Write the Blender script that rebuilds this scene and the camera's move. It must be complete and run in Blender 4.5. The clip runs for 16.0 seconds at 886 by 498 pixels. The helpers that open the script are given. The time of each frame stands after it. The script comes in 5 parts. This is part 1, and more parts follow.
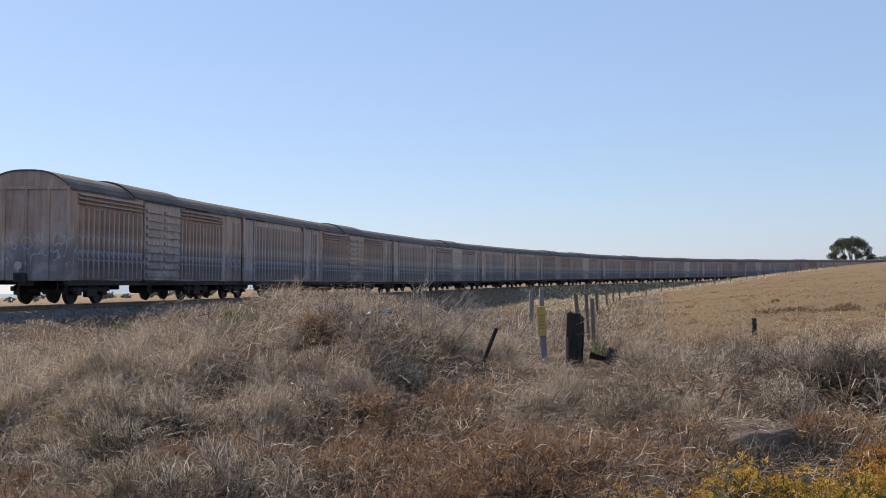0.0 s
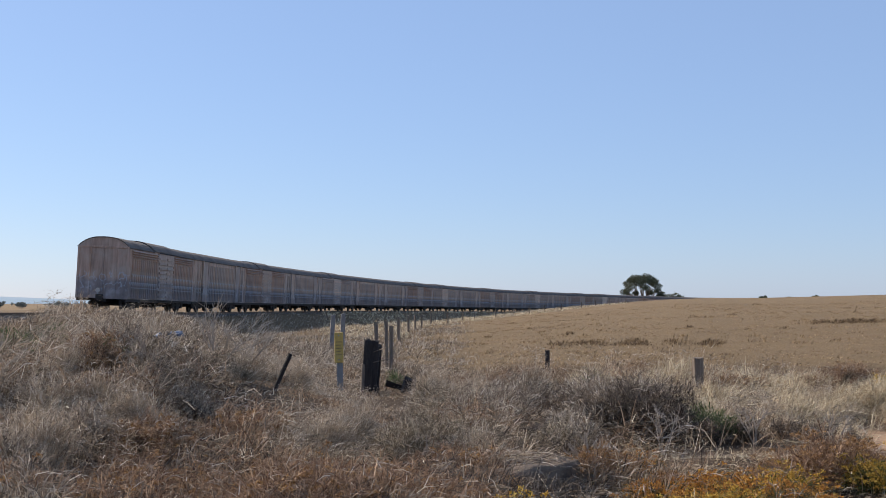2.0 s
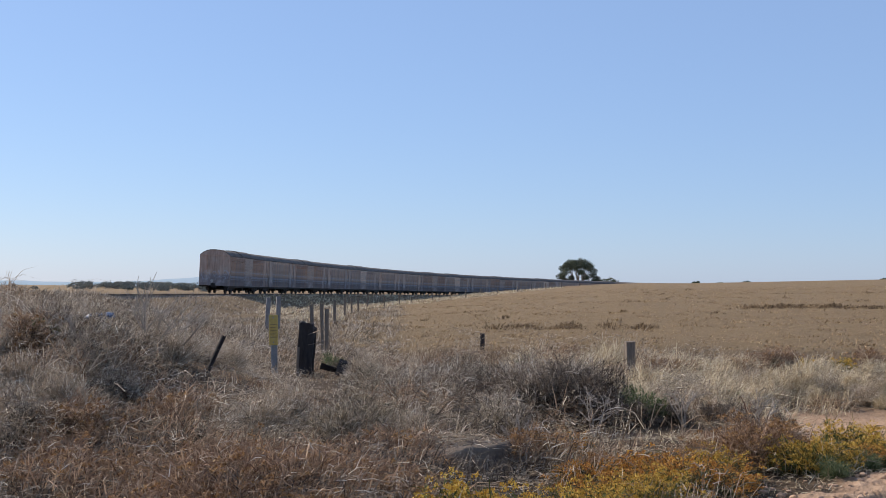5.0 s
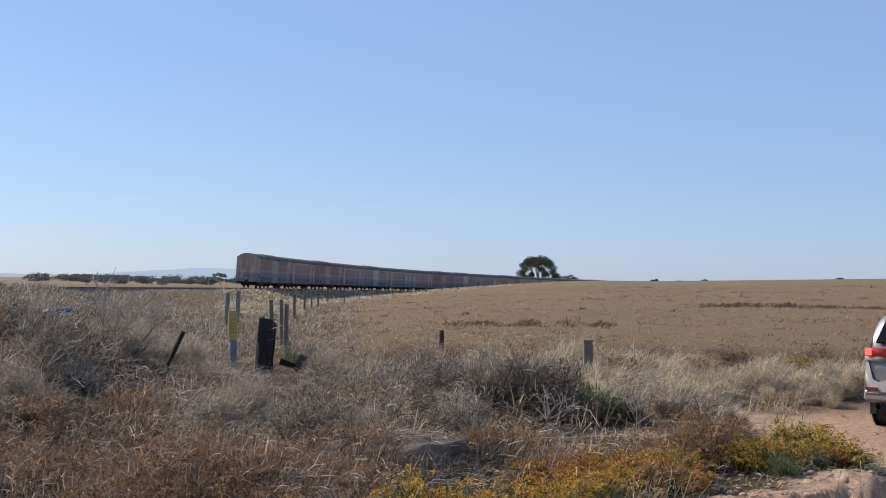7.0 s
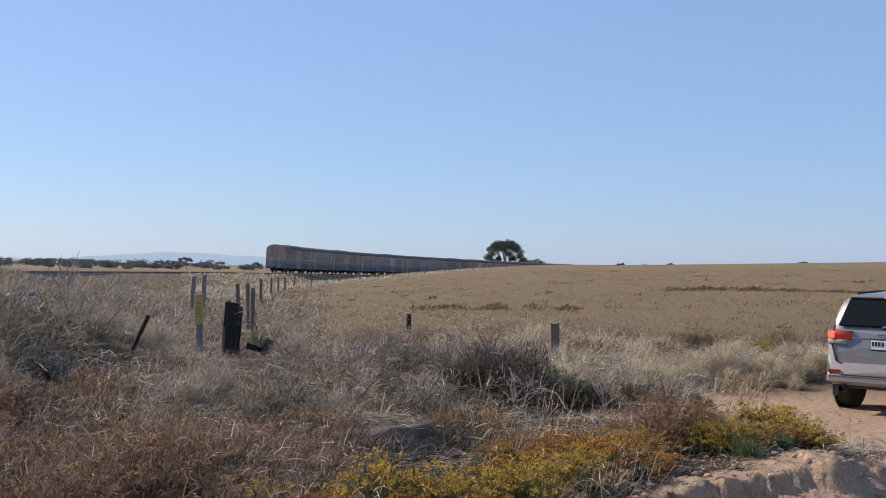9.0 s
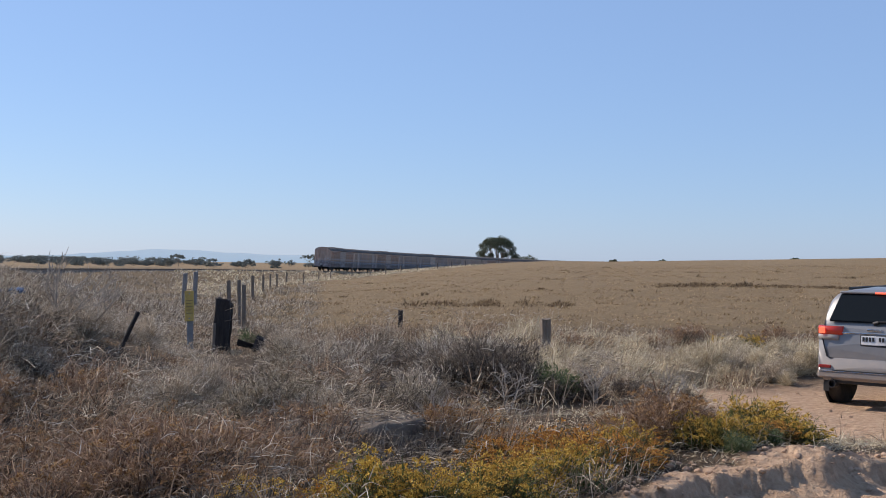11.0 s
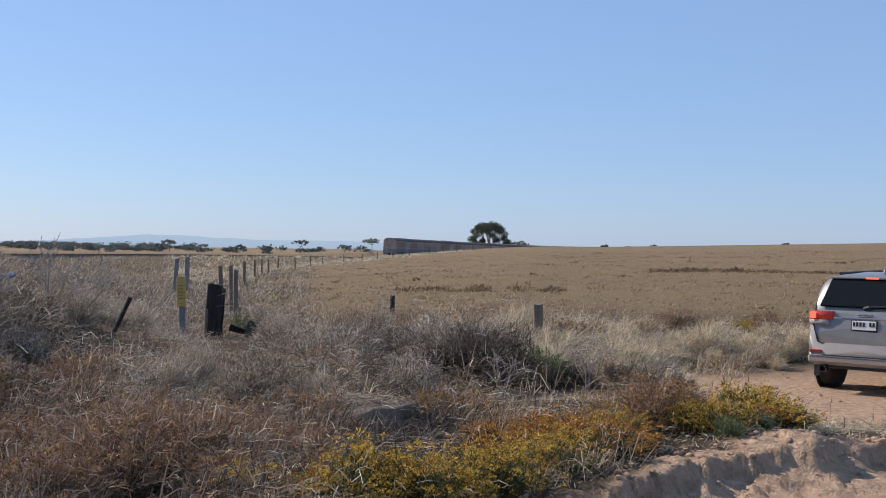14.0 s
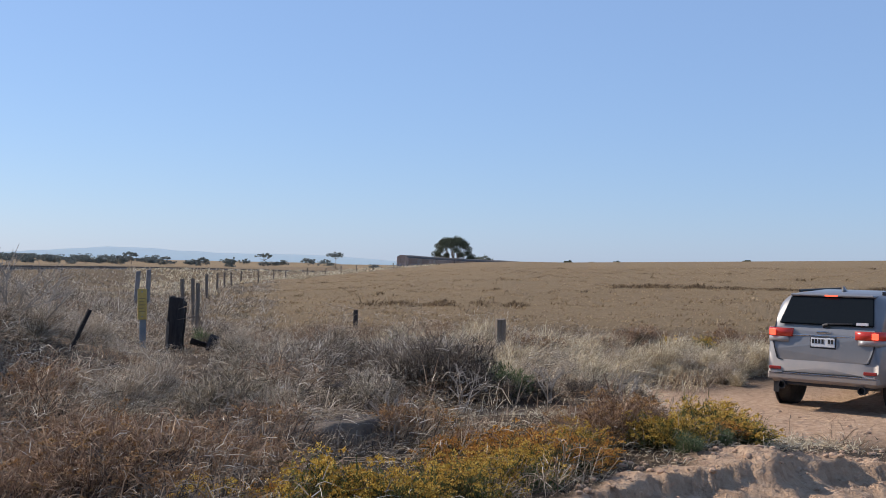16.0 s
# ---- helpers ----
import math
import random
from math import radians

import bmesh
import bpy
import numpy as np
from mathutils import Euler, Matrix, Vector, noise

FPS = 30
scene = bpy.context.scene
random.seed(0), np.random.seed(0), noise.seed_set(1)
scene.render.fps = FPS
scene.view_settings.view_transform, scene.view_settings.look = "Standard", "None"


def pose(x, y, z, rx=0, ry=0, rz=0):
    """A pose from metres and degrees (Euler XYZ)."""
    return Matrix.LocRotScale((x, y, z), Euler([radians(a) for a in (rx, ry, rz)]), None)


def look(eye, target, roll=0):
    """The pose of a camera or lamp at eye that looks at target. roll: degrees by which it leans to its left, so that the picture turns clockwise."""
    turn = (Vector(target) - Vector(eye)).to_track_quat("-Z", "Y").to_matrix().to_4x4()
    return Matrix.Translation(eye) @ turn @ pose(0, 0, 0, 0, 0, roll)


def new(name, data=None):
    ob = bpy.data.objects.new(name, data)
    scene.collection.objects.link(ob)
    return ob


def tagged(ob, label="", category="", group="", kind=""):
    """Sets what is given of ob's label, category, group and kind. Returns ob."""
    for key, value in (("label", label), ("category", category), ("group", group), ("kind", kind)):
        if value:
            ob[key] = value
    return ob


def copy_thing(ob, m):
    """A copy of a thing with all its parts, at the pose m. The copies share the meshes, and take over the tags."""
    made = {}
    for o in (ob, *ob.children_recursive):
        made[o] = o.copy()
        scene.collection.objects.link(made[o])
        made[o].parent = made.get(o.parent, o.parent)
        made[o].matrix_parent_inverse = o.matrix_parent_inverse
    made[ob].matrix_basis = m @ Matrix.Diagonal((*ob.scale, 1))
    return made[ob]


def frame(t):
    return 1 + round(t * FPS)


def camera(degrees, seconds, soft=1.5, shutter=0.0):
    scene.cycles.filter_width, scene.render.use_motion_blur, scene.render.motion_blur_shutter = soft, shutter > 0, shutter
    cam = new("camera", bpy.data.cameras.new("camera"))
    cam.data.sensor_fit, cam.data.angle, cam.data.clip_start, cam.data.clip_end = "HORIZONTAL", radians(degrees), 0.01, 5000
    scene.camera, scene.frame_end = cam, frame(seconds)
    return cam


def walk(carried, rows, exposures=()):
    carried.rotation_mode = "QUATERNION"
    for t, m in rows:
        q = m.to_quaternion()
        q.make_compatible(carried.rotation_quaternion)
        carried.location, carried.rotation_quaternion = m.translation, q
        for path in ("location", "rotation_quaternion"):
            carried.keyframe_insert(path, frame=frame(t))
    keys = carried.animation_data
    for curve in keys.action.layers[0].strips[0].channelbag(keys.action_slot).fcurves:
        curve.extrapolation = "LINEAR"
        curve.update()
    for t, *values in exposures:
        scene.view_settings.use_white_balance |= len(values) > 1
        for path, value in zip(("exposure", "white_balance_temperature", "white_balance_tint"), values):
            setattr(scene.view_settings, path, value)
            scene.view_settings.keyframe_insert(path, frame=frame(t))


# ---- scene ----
cam = camera(42.81, 16.0, soft=0.9)
EYE = 2.1
ROWS = [  # seconds, x, y, z from the eye's mean height, pitch, roll, yaw
    (0.0, -0.13, -0.06, -0.02, 1.65, 2.03, 19.93),
    (0.5, -0.11, -0.05, -0.00, 1.81, 0.84, 17.60),
    (1.0, -0.10, 0.08, -0.01, 2.48, 0.50, 14.31),
    (1.5, -0.07, 0.07, -0.01, 2.97, 0.03, 11.71),
    (2.0, -0.07, 0.09, -0.00, 2.73, -0.01, 10.06),
    (2.5, -0.06, 0.07, 0.01, 1.58, -0.31, 8.07),
    (3.0, -0.06, 0.03, 0.01, 1.04, -0.43, 6.66),
    (3.5, -0.06, 0.04, 0.01, 1.06, -0.52, 5.64),
    (4.0, -0.04, 0.00, 0.01, 1.65, -0.74, 5.88),
    (4.2, -0.04, 0.08, -0.00, 2.03, -0.24, 7.04),
    (6.3, -0.04, 0.05, -0.01, 1.65, -0.71, 5.95),
    (6.5, -0.04, 0.05, -0.01, 1.70, -0.71, 5.69),
    (7.0, -0.02, -0.04, 0.02, 1.71, -0.90, 4.87),
    (7.5, -0.01, -0.04, 0.01, 1.72, -0.86, 4.15),
    (8.0, -0.02, -0.03, 0.01, 1.67, -0.72, 3.70),
    (8.5, -0.03, -0.03, 0.01, 1.41, -0.98, 3.45),
    (9.0, -0.02, -0.02, 0.01, 0.93, -0.86, 3.21),
    (11.3, -0.00, 0.01, 0.00, 0.70, -0.76, 2.65),
    (11.5, -0.00, 0.01, 0.00, 0.58, -0.76, 2.50),
    (12.0, -0.01, 0.01, 0.00, 0.16, -1.03, 2.18),
    (12.5, -0.01, 0.02, 0.00, -0.04, -0.89, 1.90),
    (13.0, 0.00, 0.02, 0.01, -0.09, -0.88, 1.80),
    (13.5, -0.00, 0.02, -0.00, -0.11, -0.96, 2.09),
    (14.0, -0.01, 0.00, 0.00, 0.03, -0.77, 2.40),
    (14.5, 0.00, 0.02, -0.00, 0.11, -0.83, 2.04),
    (15.0, 0.00, 0.01, 0.00, 0.33, -0.93, 1.25),
    (15.5, -0.00, 0.00, 0.00, 0.49, -1.05, 0.60),
    (16.0, 0.00, -0.00, -0.00, 0.80, -1.20, 0.58),
]
walk(cam, [(t, pose(x, y, EYE + z, 90 + pitch, roll, yaw)) for t, x, y, z, pitch, roll, yaw in ROWS],
     exposures=[(0.0, 0.4, 7200, 16), (1.5, 0.34, 6900, 15), (4.0, 0.3, 6650, 14), (9.0, 0.26, 6500, 14), (16.0, 0.24, 6400, 13)])

# ---- light ----
SUN_AZ, SUN_EL = -64.0, 34.0          # degrees from ahead (left negative), and up
sun_dir = Vector((math.sin(radians(SUN_AZ)) * math.cos(radians(SUN_EL)), math.cos(radians(SUN_AZ)) * math.cos(radians(SUN_EL)), math.sin(radians(SUN_EL))))
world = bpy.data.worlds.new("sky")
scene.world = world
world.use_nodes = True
wn = world.node_tree.nodes
sky = wn.new("ShaderNodeTexSky")
sky.sky_type, sky.sun_disc = "NISHITA", False
sky.sun_elevation, sky.sun_rotation = radians(SUN_EL), radians(SUN_AZ)
sky.air_density, sky.dust_density, sky.ozone_density = 1.0, 0.3, 6.0
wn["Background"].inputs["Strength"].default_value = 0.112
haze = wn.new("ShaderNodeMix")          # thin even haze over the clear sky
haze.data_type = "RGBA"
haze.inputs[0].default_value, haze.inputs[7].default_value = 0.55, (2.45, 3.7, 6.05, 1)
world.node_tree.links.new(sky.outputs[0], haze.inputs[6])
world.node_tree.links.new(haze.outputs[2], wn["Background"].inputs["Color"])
sun = new("sun", bpy.data.lights.new("sun", "SUN"))
sun.data.energy, sun.data.angle, sun.data.color = 5.0, radians(0.53), (1.0, 0.9, 0.76)
sun.matrix_world = look((0, 0, 60), Vector((0, 0, 60)) - sun_dir)
scene.view_settings.exposure = 0.0


# ---- materials ----
def material(name, rough=0.8, metal=0.0):
    m = bpy.data.materials.new(name)
    m.use_nodes = True
    b = m.node_tree.nodes["Principled BSDF"]
    b.inputs["Roughness"].default_value, b.inputs["Metallic"].default_value = rough, metal
    return m, m.node_tree, b


def node(tree, kind, **values):
    n = tree.nodes.new(kind)
    for key, value in values.items():
        n.inputs[key.replace("_", " ")].default_value = value
    return n


def ramp(tree, fac, stops):
    r = tree.nodes.new("ShaderNodeValToRGB")
    e = r.color_ramp.elements
    while len(e) < len(stops):
        e.new(0.5)
    for el, (p, c) in zip(e, stops):
        el.position, el.color = p, (*c, 1)
    tree.links.new(fac, r.inputs[0])
    return r.outputs[0]


def noise_fac(tree, vec, scale, detail=4.0, rough=0.6):
    n = node(tree, "ShaderNodeTexNoise", Scale=scale, Detail=detail, Roughness=rough)
    tree.links.new(vec, n.inputs["Vector"])
    return n.outputs["Fac"]


def mix(tree, fac, a, b, blend="MIX"):
    m = tree.nodes.new("ShaderNodeMix")
    m.data_type, m.blend_type = "RGBA", blend
    for sock, v in ((m.inputs[0], fac), (m.inputs[6], a), (m.inputs[7], b)):
        if isinstance(v, (int, float)):
            sock.default_value = v
        elif isinstance(v, tuple):
            sock.default_value = (*v, 1)
        else:
            tree.links.new(v, sock)
    return m.outputs[2]


def bump(tree, bsdf, height, strength, distance=0.02):
    b = node(tree, "ShaderNodeBump", Strength=strength, Distance=distance)
    tree.links.new(height, b.inputs["Height"])
    tree.links.new(b.outputs[0], bsdf.inputs["Normal"])


def coords(tree, kind="Object"):
    return tree.nodes.new("ShaderNodeTexCoord").outputs[kind]


def stretched(tree, vec, scale):
    m = node(tree, "ShaderNodeMapping", Scale=scale)
    tree.links.new(vec, m.inputs["Vector"])
    return m.outputs[0]


def worn(name, dark, light, scale=3.0, rough=0.8, metal=0.0, stretch=(1, 1, 1), grain=40.0, relief=0.3, spots=None):
    """A plain surface with stains at two scales and fine relief."""
    m, t, b = material(name, rough, metal)
    v = stretched(t, coords(t), stretch)
    big, fine = noise_fac(t, v, scale), noise_fac(t, v, grain)
    c = ramp(t, big, [(0.3, dark), (0.7, light)])
    c = mix(t, 0.35, c, ramp(t, fine, [(0.3, tuple(x * 0.55 for x in dark)), (0.75, light)]))
    if spots:
        c = mix(t, ramp(t, noise_fac(t, v, scale * 2.7), [(0.56, (0, 0, 0)), (0.68, (1, 1, 1))]), c, spots)
    t.links.new(c, b.inputs["Base Color"])
    bump(t, b, fine, relief)
    return m


def plant(name, stops, patch=None, patch_scale=0.45, through_light=0.22):
    """Leaves and blades: hue varies by blade, and by patches of a metre or more."""
    m, t, b = material(name, 0.75)
    b.inputs["Specular IOR Level"].default_value = 0.25
    g = t.nodes.new("ShaderNodeNewGeometry")
    c = ramp(t, g.outputs["Random Per Island"], stops)
    if patch:
        f = noise_fac(t, g.outputs["Position"], patch_scale, 3.0, 0.55)
        c = mix(t, ramp(t, f, [(0.47, (0, 0, 0)), (0.6, (1, 1, 1))]), c, ramp(t, g.outputs["Random Per Island"], patch))
    t.links.new(c, b.inputs["Base Color"])
    tr = t.nodes.new("ShaderNodeBsdfTranslucent")
    t.links.new(c, tr.inputs["Color"])
    mx = t.nodes.new("ShaderNodeMixShader")
    mx.inputs[0].default_value = through_light
    t.links.new(b.outputs[0], mx.inputs[1])
    t.links.new(tr.outputs[0], mx.inputs[2])
    t.links.new(mx.outputs[0], t.nodes["Material Output"].inputs["Surface"])
    return m


def ground_material():
    m, t, b = material("dry_earth_and_stubble", 0.95)
    b.inputs["Specular IOR Level"].default_value = 0.15
    g = t.nodes.new("ShaderNodeNewGeometry")
    pos = g.outputs["Position"]
    zone = t.nodes.new("ShaderNodeAttribute")
    zone.attribute_name = "track"
    zone2 = t.nodes.new("ShaderNodeAttribute")
    zone2.attribute_name = "field"
    fine, mid, big = noise_fac(t, pos, 9.0, 6.0, 0.7), noise_fac(t, pos, 0.9, 4.0), noise_fac(t, stretched(t, pos, (0.35, 1.0, 1.0)), 0.06, 4.0)
    soil = ramp(t, fine, [(0.25, (0.05, 0.036, 0.026)), (0.6, (0.12, 0.088, 0.06)), (0.8, (0.24, 0.185, 0.125))])
    dirt = ramp(t, fine, [(0.2, (0.28, 0.172, 0.106)), (0.5, (0.53, 0.36, 0.24)), (0.8, (0.7, 0.52, 0.37))])
    dirt = mix(t, ramp(t, mid, [(0.42, (0, 0, 0)), (0.62, (0.75, 0.75, 0.75))]), dirt, ramp(t, fine, [(0.3, (0.4, 0.255, 0.165)), (0.7, (0.6, 0.43, 0.3))]))
    stub = ramp(t, fine, [(0.25, (0.12, 0.082, 0.046)), (0.55, (0.235, 0.168, 0.095)), (0.8, (0.33, 0.245, 0.145))])
    stub = mix(t, ramp(t, big, [(0.5, (0, 0, 0)), (0.66, (0.6, 0.6, 0.6))]), stub, (0.20, 0.135, 0.07))
    stub = mix(t, ramp(t, mid, [(0.5, (0, 0, 0)), (0.75, (0.4, 0.4, 0.4))]), stub, (0.29, 0.212, 0.122))
    c = mix(t, zone2.outputs["Fac"], soil, stub)
    c = mix(t, zone.outputs["Fac"], c, dirt)
    t.links.new(c, b.inputs["Base Color"])
    rough = t.nodes.new("ShaderNodeMath")
    rough.operation = "ADD"
    t.links.new(fine, rough.inputs[0])
    t.links.new(noise_fac(t, pos, 2.6, 6.0, 0.7), rough.inputs[1])
    bump(t, b, rough.outputs[0], 1.0, 0.14)
    return m


M_GROUND = ground_material()
M_BALLAST = worn("ballast", (0.06, 0.058, 0.056), (0.16, 0.15, 0.138), 6.0, 0.95, grain=14.0, relief=1.0)
M_RAIL = worn("rusty_rail_steel", (0.09, 0.055, 0.04), (0.2, 0.14, 0.1), 5.0, 0.6, 0.5)
M_POST = worn("charred_sleeper_timber", (0.012, 0.010, 0.011), (0.05, 0.04, 0.036), 6.0, 0.9, stretch=(3, 3, 0.5), grain=30.0, relief=0.7)
M_GREYWOOD = worn("weathered_grey_timber", (0.11, 0.085, 0.065), (0.26, 0.21, 0.165), 8.0, 0.9, stretch=(3, 3, 0.4), grain=40.0, relief=0.6)
M_STEEL = worn("galvanised_steel", (0.2, 0.22, 0.235), (0.34, 0.36, 0.38), 5.0, 0.6, 0.2, grain=60.0, relief=0.1)
M_YELLOW = worn("faded_yellow_sign_paint", (0.42, 0.28, 0.06), (0.6, 0.42, 0.12), 4.0, 0.55, grain=30.0, relief=0.1, spots=(0.5, 0.38, 0.16))
M_GREYPOST = worn("weathered_grey_post", (0.17, 0.16, 0.155), (0.32, 0.3, 0.29), 6.0, 0.85, stretch=(3, 3, 0.4), grain=40.0, relief=0.5, spots=(0.09, 0.075, 0.065))
M_DULLINK = worn("faded_sign_ink", (0.2, 0.14, 0.05), (0.34, 0.24, 0.09), 8.0, 0.6)
M_EARTH = worn("dark_loose_earth", (0.07, 0.05, 0.038), (0.2, 0.15, 0.11), 5.0, 0.95, grain=25.0, relief=1.0, spots=(0.3, 0.24, 0.17))
M_SHEET = worn("blue_plastic_sheet", (0.015, 0.03, 0.07), (0.08, 0.13, 0.22), 9.0, 0.5, grain=14.0, relief=1.0, spots=(0.4, 0.44, 0.48))
M_BARK = worn("grey_bark", (0.12, 0.09, 0.07), (0.3, 0.25, 0.2), 3.0, 0.9, stretch=(2, 2, 0.4), grain=18.0, relief=0.8)
M_WIRE = worn("rusty_fence_wire", (0.1, 0.07, 0.055), (0.2, 0.16, 0.13), 4.0, 0.6, 0.5)
M_DRY = plant("dry_grass", [(0.0, (0.07, 0.05, 0.036)), (0.4, (0.27, 0.2, 0.135)), (0.75, (0.49, 0.39, 0.28)), (1.0, (0.82, 0.73, 0.58))],
              [(0.0, (0.07, 0.04, 0.026)), (0.5, (0.26, 0.165, 0.1)), (0.85, (0.46, 0.32, 0.205)), (1.0, (0.7, 0.56, 0.4))])
M_SCRUB = plant("grey_scrub", [(0.0, (0.07, 0.055, 0.045)), (0.5, (0.25, 0.2, 0.155)), (0.8, (0.5, 0.43, 0.345)), (1.0, (0.78, 0.71, 0.6))],
                [(0.0, (0.06, 0.05, 0.035)), (0.5, (0.24, 0.195, 0.14)), (1.0, (0.6, 0.52, 0.4))], 0.6)
M_DARKSCRUB = plant("dark_dead_stems", [(0.0, (0.034, 0.027, 0.022)), (0.6, (0.12, 0.095, 0.075)), (1.0, (0.3, 0.25, 0.2))])
M_STUBBLE = plant("cut_stubble", [(0.0, (0.2, 0.13, 0.07)), (0.6, (0.34, 0.24, 0.135)), (1.0, (0.5, 0.38, 0.23))])
M_OLIVE = plant("olive_stems", [(0.0, (0.03, 0.03, 0.015)), (0.6, (0.1, 0.085, 0.04)), (1.0, (0.24, 0.19, 0.09))])
M_BLEACH = plant("bleached_grass", [(0.0, (0.16, 0.13, 0.1)), (0.5, (0.4, 0.32, 0.235)), (0.85, (0.62, 0.53, 0.42)), (1.0, (0.82, 0.75, 0.64))])
M_RUSSET = plant("russet_weeds", [(0.0, (0.1, 0.056, 0.036)), (0.5, (0.27, 0.17, 0.11)), (1.0, (0.5, 0.36, 0.24))])
M_PALE = plant("pale_straw", [(0.0, (0.27, 0.21, 0.135)), (0.5, (0.54, 0.45, 0.31)), (1.0, (0.8, 0.71, 0.53))], through_light=0.25)
M_GREEN = plant("grey_green_weeds", [(0.0, (0.05, 0.07, 0.03)), (0.5, (0.13, 0.16, 0.075)), (1.0, (0.25, 0.27, 0.14))])
M_FLOWER = plant("yellow_flowers", [(0.0, (0.26, 0.13, 0.03)), (0.5, (0.53, 0.32, 0.05)), (1.0, (0.74, 0.54, 0.12))])
M_OCHRE = plant("ochre_flowers", [(0.0, (0.2, 0.08, 0.022)), (0.4, (0.42, 0.175, 0.04)), (0.75, (0.54, 0.26, 0.05)), (1.0, (0.64, 0.4, 0.09))])
M_HERB = plant("dull_green_leaves", [(0.0, (0.035, 0.045, 0.014)), (0.5, (0.085, 0.1, 0.032)), (1.0, (0.17, 0.18, 0.06))])
M_SPENT = plant("spent_orange_flowers", [(0.0, (0.14, 0.07, 0.03)), (0.5, (0.32, 0.18, 0.08)), (1.0, (0.5, 0.32, 0.15))])
M_WEED = plant("brown_field_weeds", [(0.0, (0.09, 0.06, 0.035)), (0.6, (0.19, 0.13, 0.075)), (1.0, (0.32, 0.23, 0.13))])
M_LEAF = plant("gum_leaves", [(0.0, (0.04, 0.05, 0.032)), (0.5, (0.08, 0.095, 0.06)), (1.0, (0.16, 0.175, 0.115))], through_light=0.2)
# Greyed and paled: the haze over the far trees is in the leaf colour.
M_FARLEAF = plant("haze_paled_leaves", [(0.0, (0.1, 0.12, 0.115)), (0.5, (0.15, 0.17, 0.16)), (1.0, (0.22, 0.235, 0.21))], through_light=0.2)


def wagon_paint(name, hue):
    """Sun-bleached oxide paint; grime, spray and a wash mark run along the lower side, with rust streaks from the eaves."""
    m, t, b = material(name, 0.75, 0.0)
    o = coords(t)
    info = t.nodes.new("ShaderNodeObjectInfo")
    sep = t.nodes.new("ShaderNodeSeparateXYZ")
    t.links.new(o, sep.inputs[0])
    streak = noise_fac(t, stretched(t, o, (1.2, 1.2, 0.12)), 5.0, 5.0)
    blotch, fine = noise_fac(t, o, 1.1, 5.0), noise_fac(t, o, 30.0)
    c = ramp(t, streak, [(0.25, tuple(x * 0.5 for x in hue)), (0.5, hue), (0.8, tuple(min(1, x * 1.5) for x in hue))])
    c = mix(t, ramp(t, blotch, [(0.45, (0, 0, 0)), (0.65, (0.6, 0.6, 0.6))]), c, (0.44, 0.37, 0.31))
    low = node(t, "ShaderNodeMapRange", From_Min=2.25, From_Max=1.95)
    wob = t.nodes.new("ShaderNodeMath")
    wob.operation = "MULTIPLY_ADD"
    t.links.new(blotch, wob.inputs[0])
    wob.inputs[1].default_value = 0.5
    t.links.new(sep.outputs[2], wob.inputs[2])
    t.links.new(wob.outputs[0], low.inputs["Value"])
    grime = ramp(t, blotch, [(0.3, (0.09, 0.092, 0.105)), (0.5, (0.17, 0.175, 0.2)), (0.72, (0.4, 0.415, 0.45))])
    lowfac = t.nodes.new("ShaderNodeMath")
    lowfac.operation = "MULTIPLY"
    lowfac.inputs[1].default_value = 0.75
    t.links.new(low.outputs[0], lowfac.inputs[0])
    c = mix(t, lowfac.outputs[0], c, grime)
    # pale blue scrawls sprayed along the lower side
    scrawl = ramp(t, noise_fac(t, stretched(t, o, (1.0, 1.0, 0.7)), 2.6, 2.0, 0.4), [(0.5, (0, 0, 0)), (0.535, (0.7, 0.7, 0.7)), (0.56, (0, 0, 0))])
    lift = node(t, "ShaderNodeMapRange", From_Min=1.15, From_Max=2.35)
    t.links.new(sep.outputs[2], lift.inputs["Value"])
    band = ramp(t, lift.outputs[0], [(0.0, (0, 0, 0)), (0.2, (1, 1, 1)), (0.8, (1, 1, 1)), (1.0, (0, 0, 0))])
    c = mix(t, mix(t, 1.0, scrawl, band, "MULTIPLY"), c, (0.42, 0.5, 0.58))
    tint = ramp(t, info.outputs["Random"], [(0.0, (0.82, 0.84, 0.88)), (0.5, (1, 1, 1)), (1.0, (1.12, 1.0, 0.9))])
    c = mix(t, 1.0, c, tint, "MULTIPLY")
    t.links.new(c, b.inputs["Base Color"])
    bump(t, b, fine, 0.25)
    return m


M_OXIDE = wagon_paint("faded_brown_wagon_paint", (0.4, 0.28, 0.22))
M_GREYVAN = wagon_paint("faded_grey_brown_wagon_paint", (0.44, 0.345, 0.29))
M_PALEVAN = wagon_paint("bleached_wagon_paint", (0.6, 0.5, 0.43))
M_ROOF = worn("sooty_roof_sheet", (0.06, 0.05, 0.046), (0.17, 0.145, 0.125), 0.8, 0.92, stretch=(1, 1, 1), grain=20.0)
M_UNDER = worn("greasy_underframe", (0.012, 0.012, 0.013), (0.045, 0.04, 0.038), 3.0, 0.7, 0.2)
M_WHEEL = worn("brake_dusted_wheel", (0.02, 0.018, 0.017), (0.07, 0.06, 0.05), 5.0, 0.6, 0.4)
M_PLATE = worn("white_marker_disc", (0.3, 0.3, 0.3), (0.45, 0.45, 0.44), 6.0, 0.6)


# ---- helpers for meshes ----
def mesh_ob(name, verts, faces, mat, parent=None, label="", smooth=False):
    me = bpy.data.meshes.new(name)
    me.from_pydata(verts, [], faces)
    me.materials.append(mat)
    if smooth:
        me.shade_smooth()
    ob = new(name, me)
    ob.parent = parent
    if label:
        tagged(ob, label)
    return ob


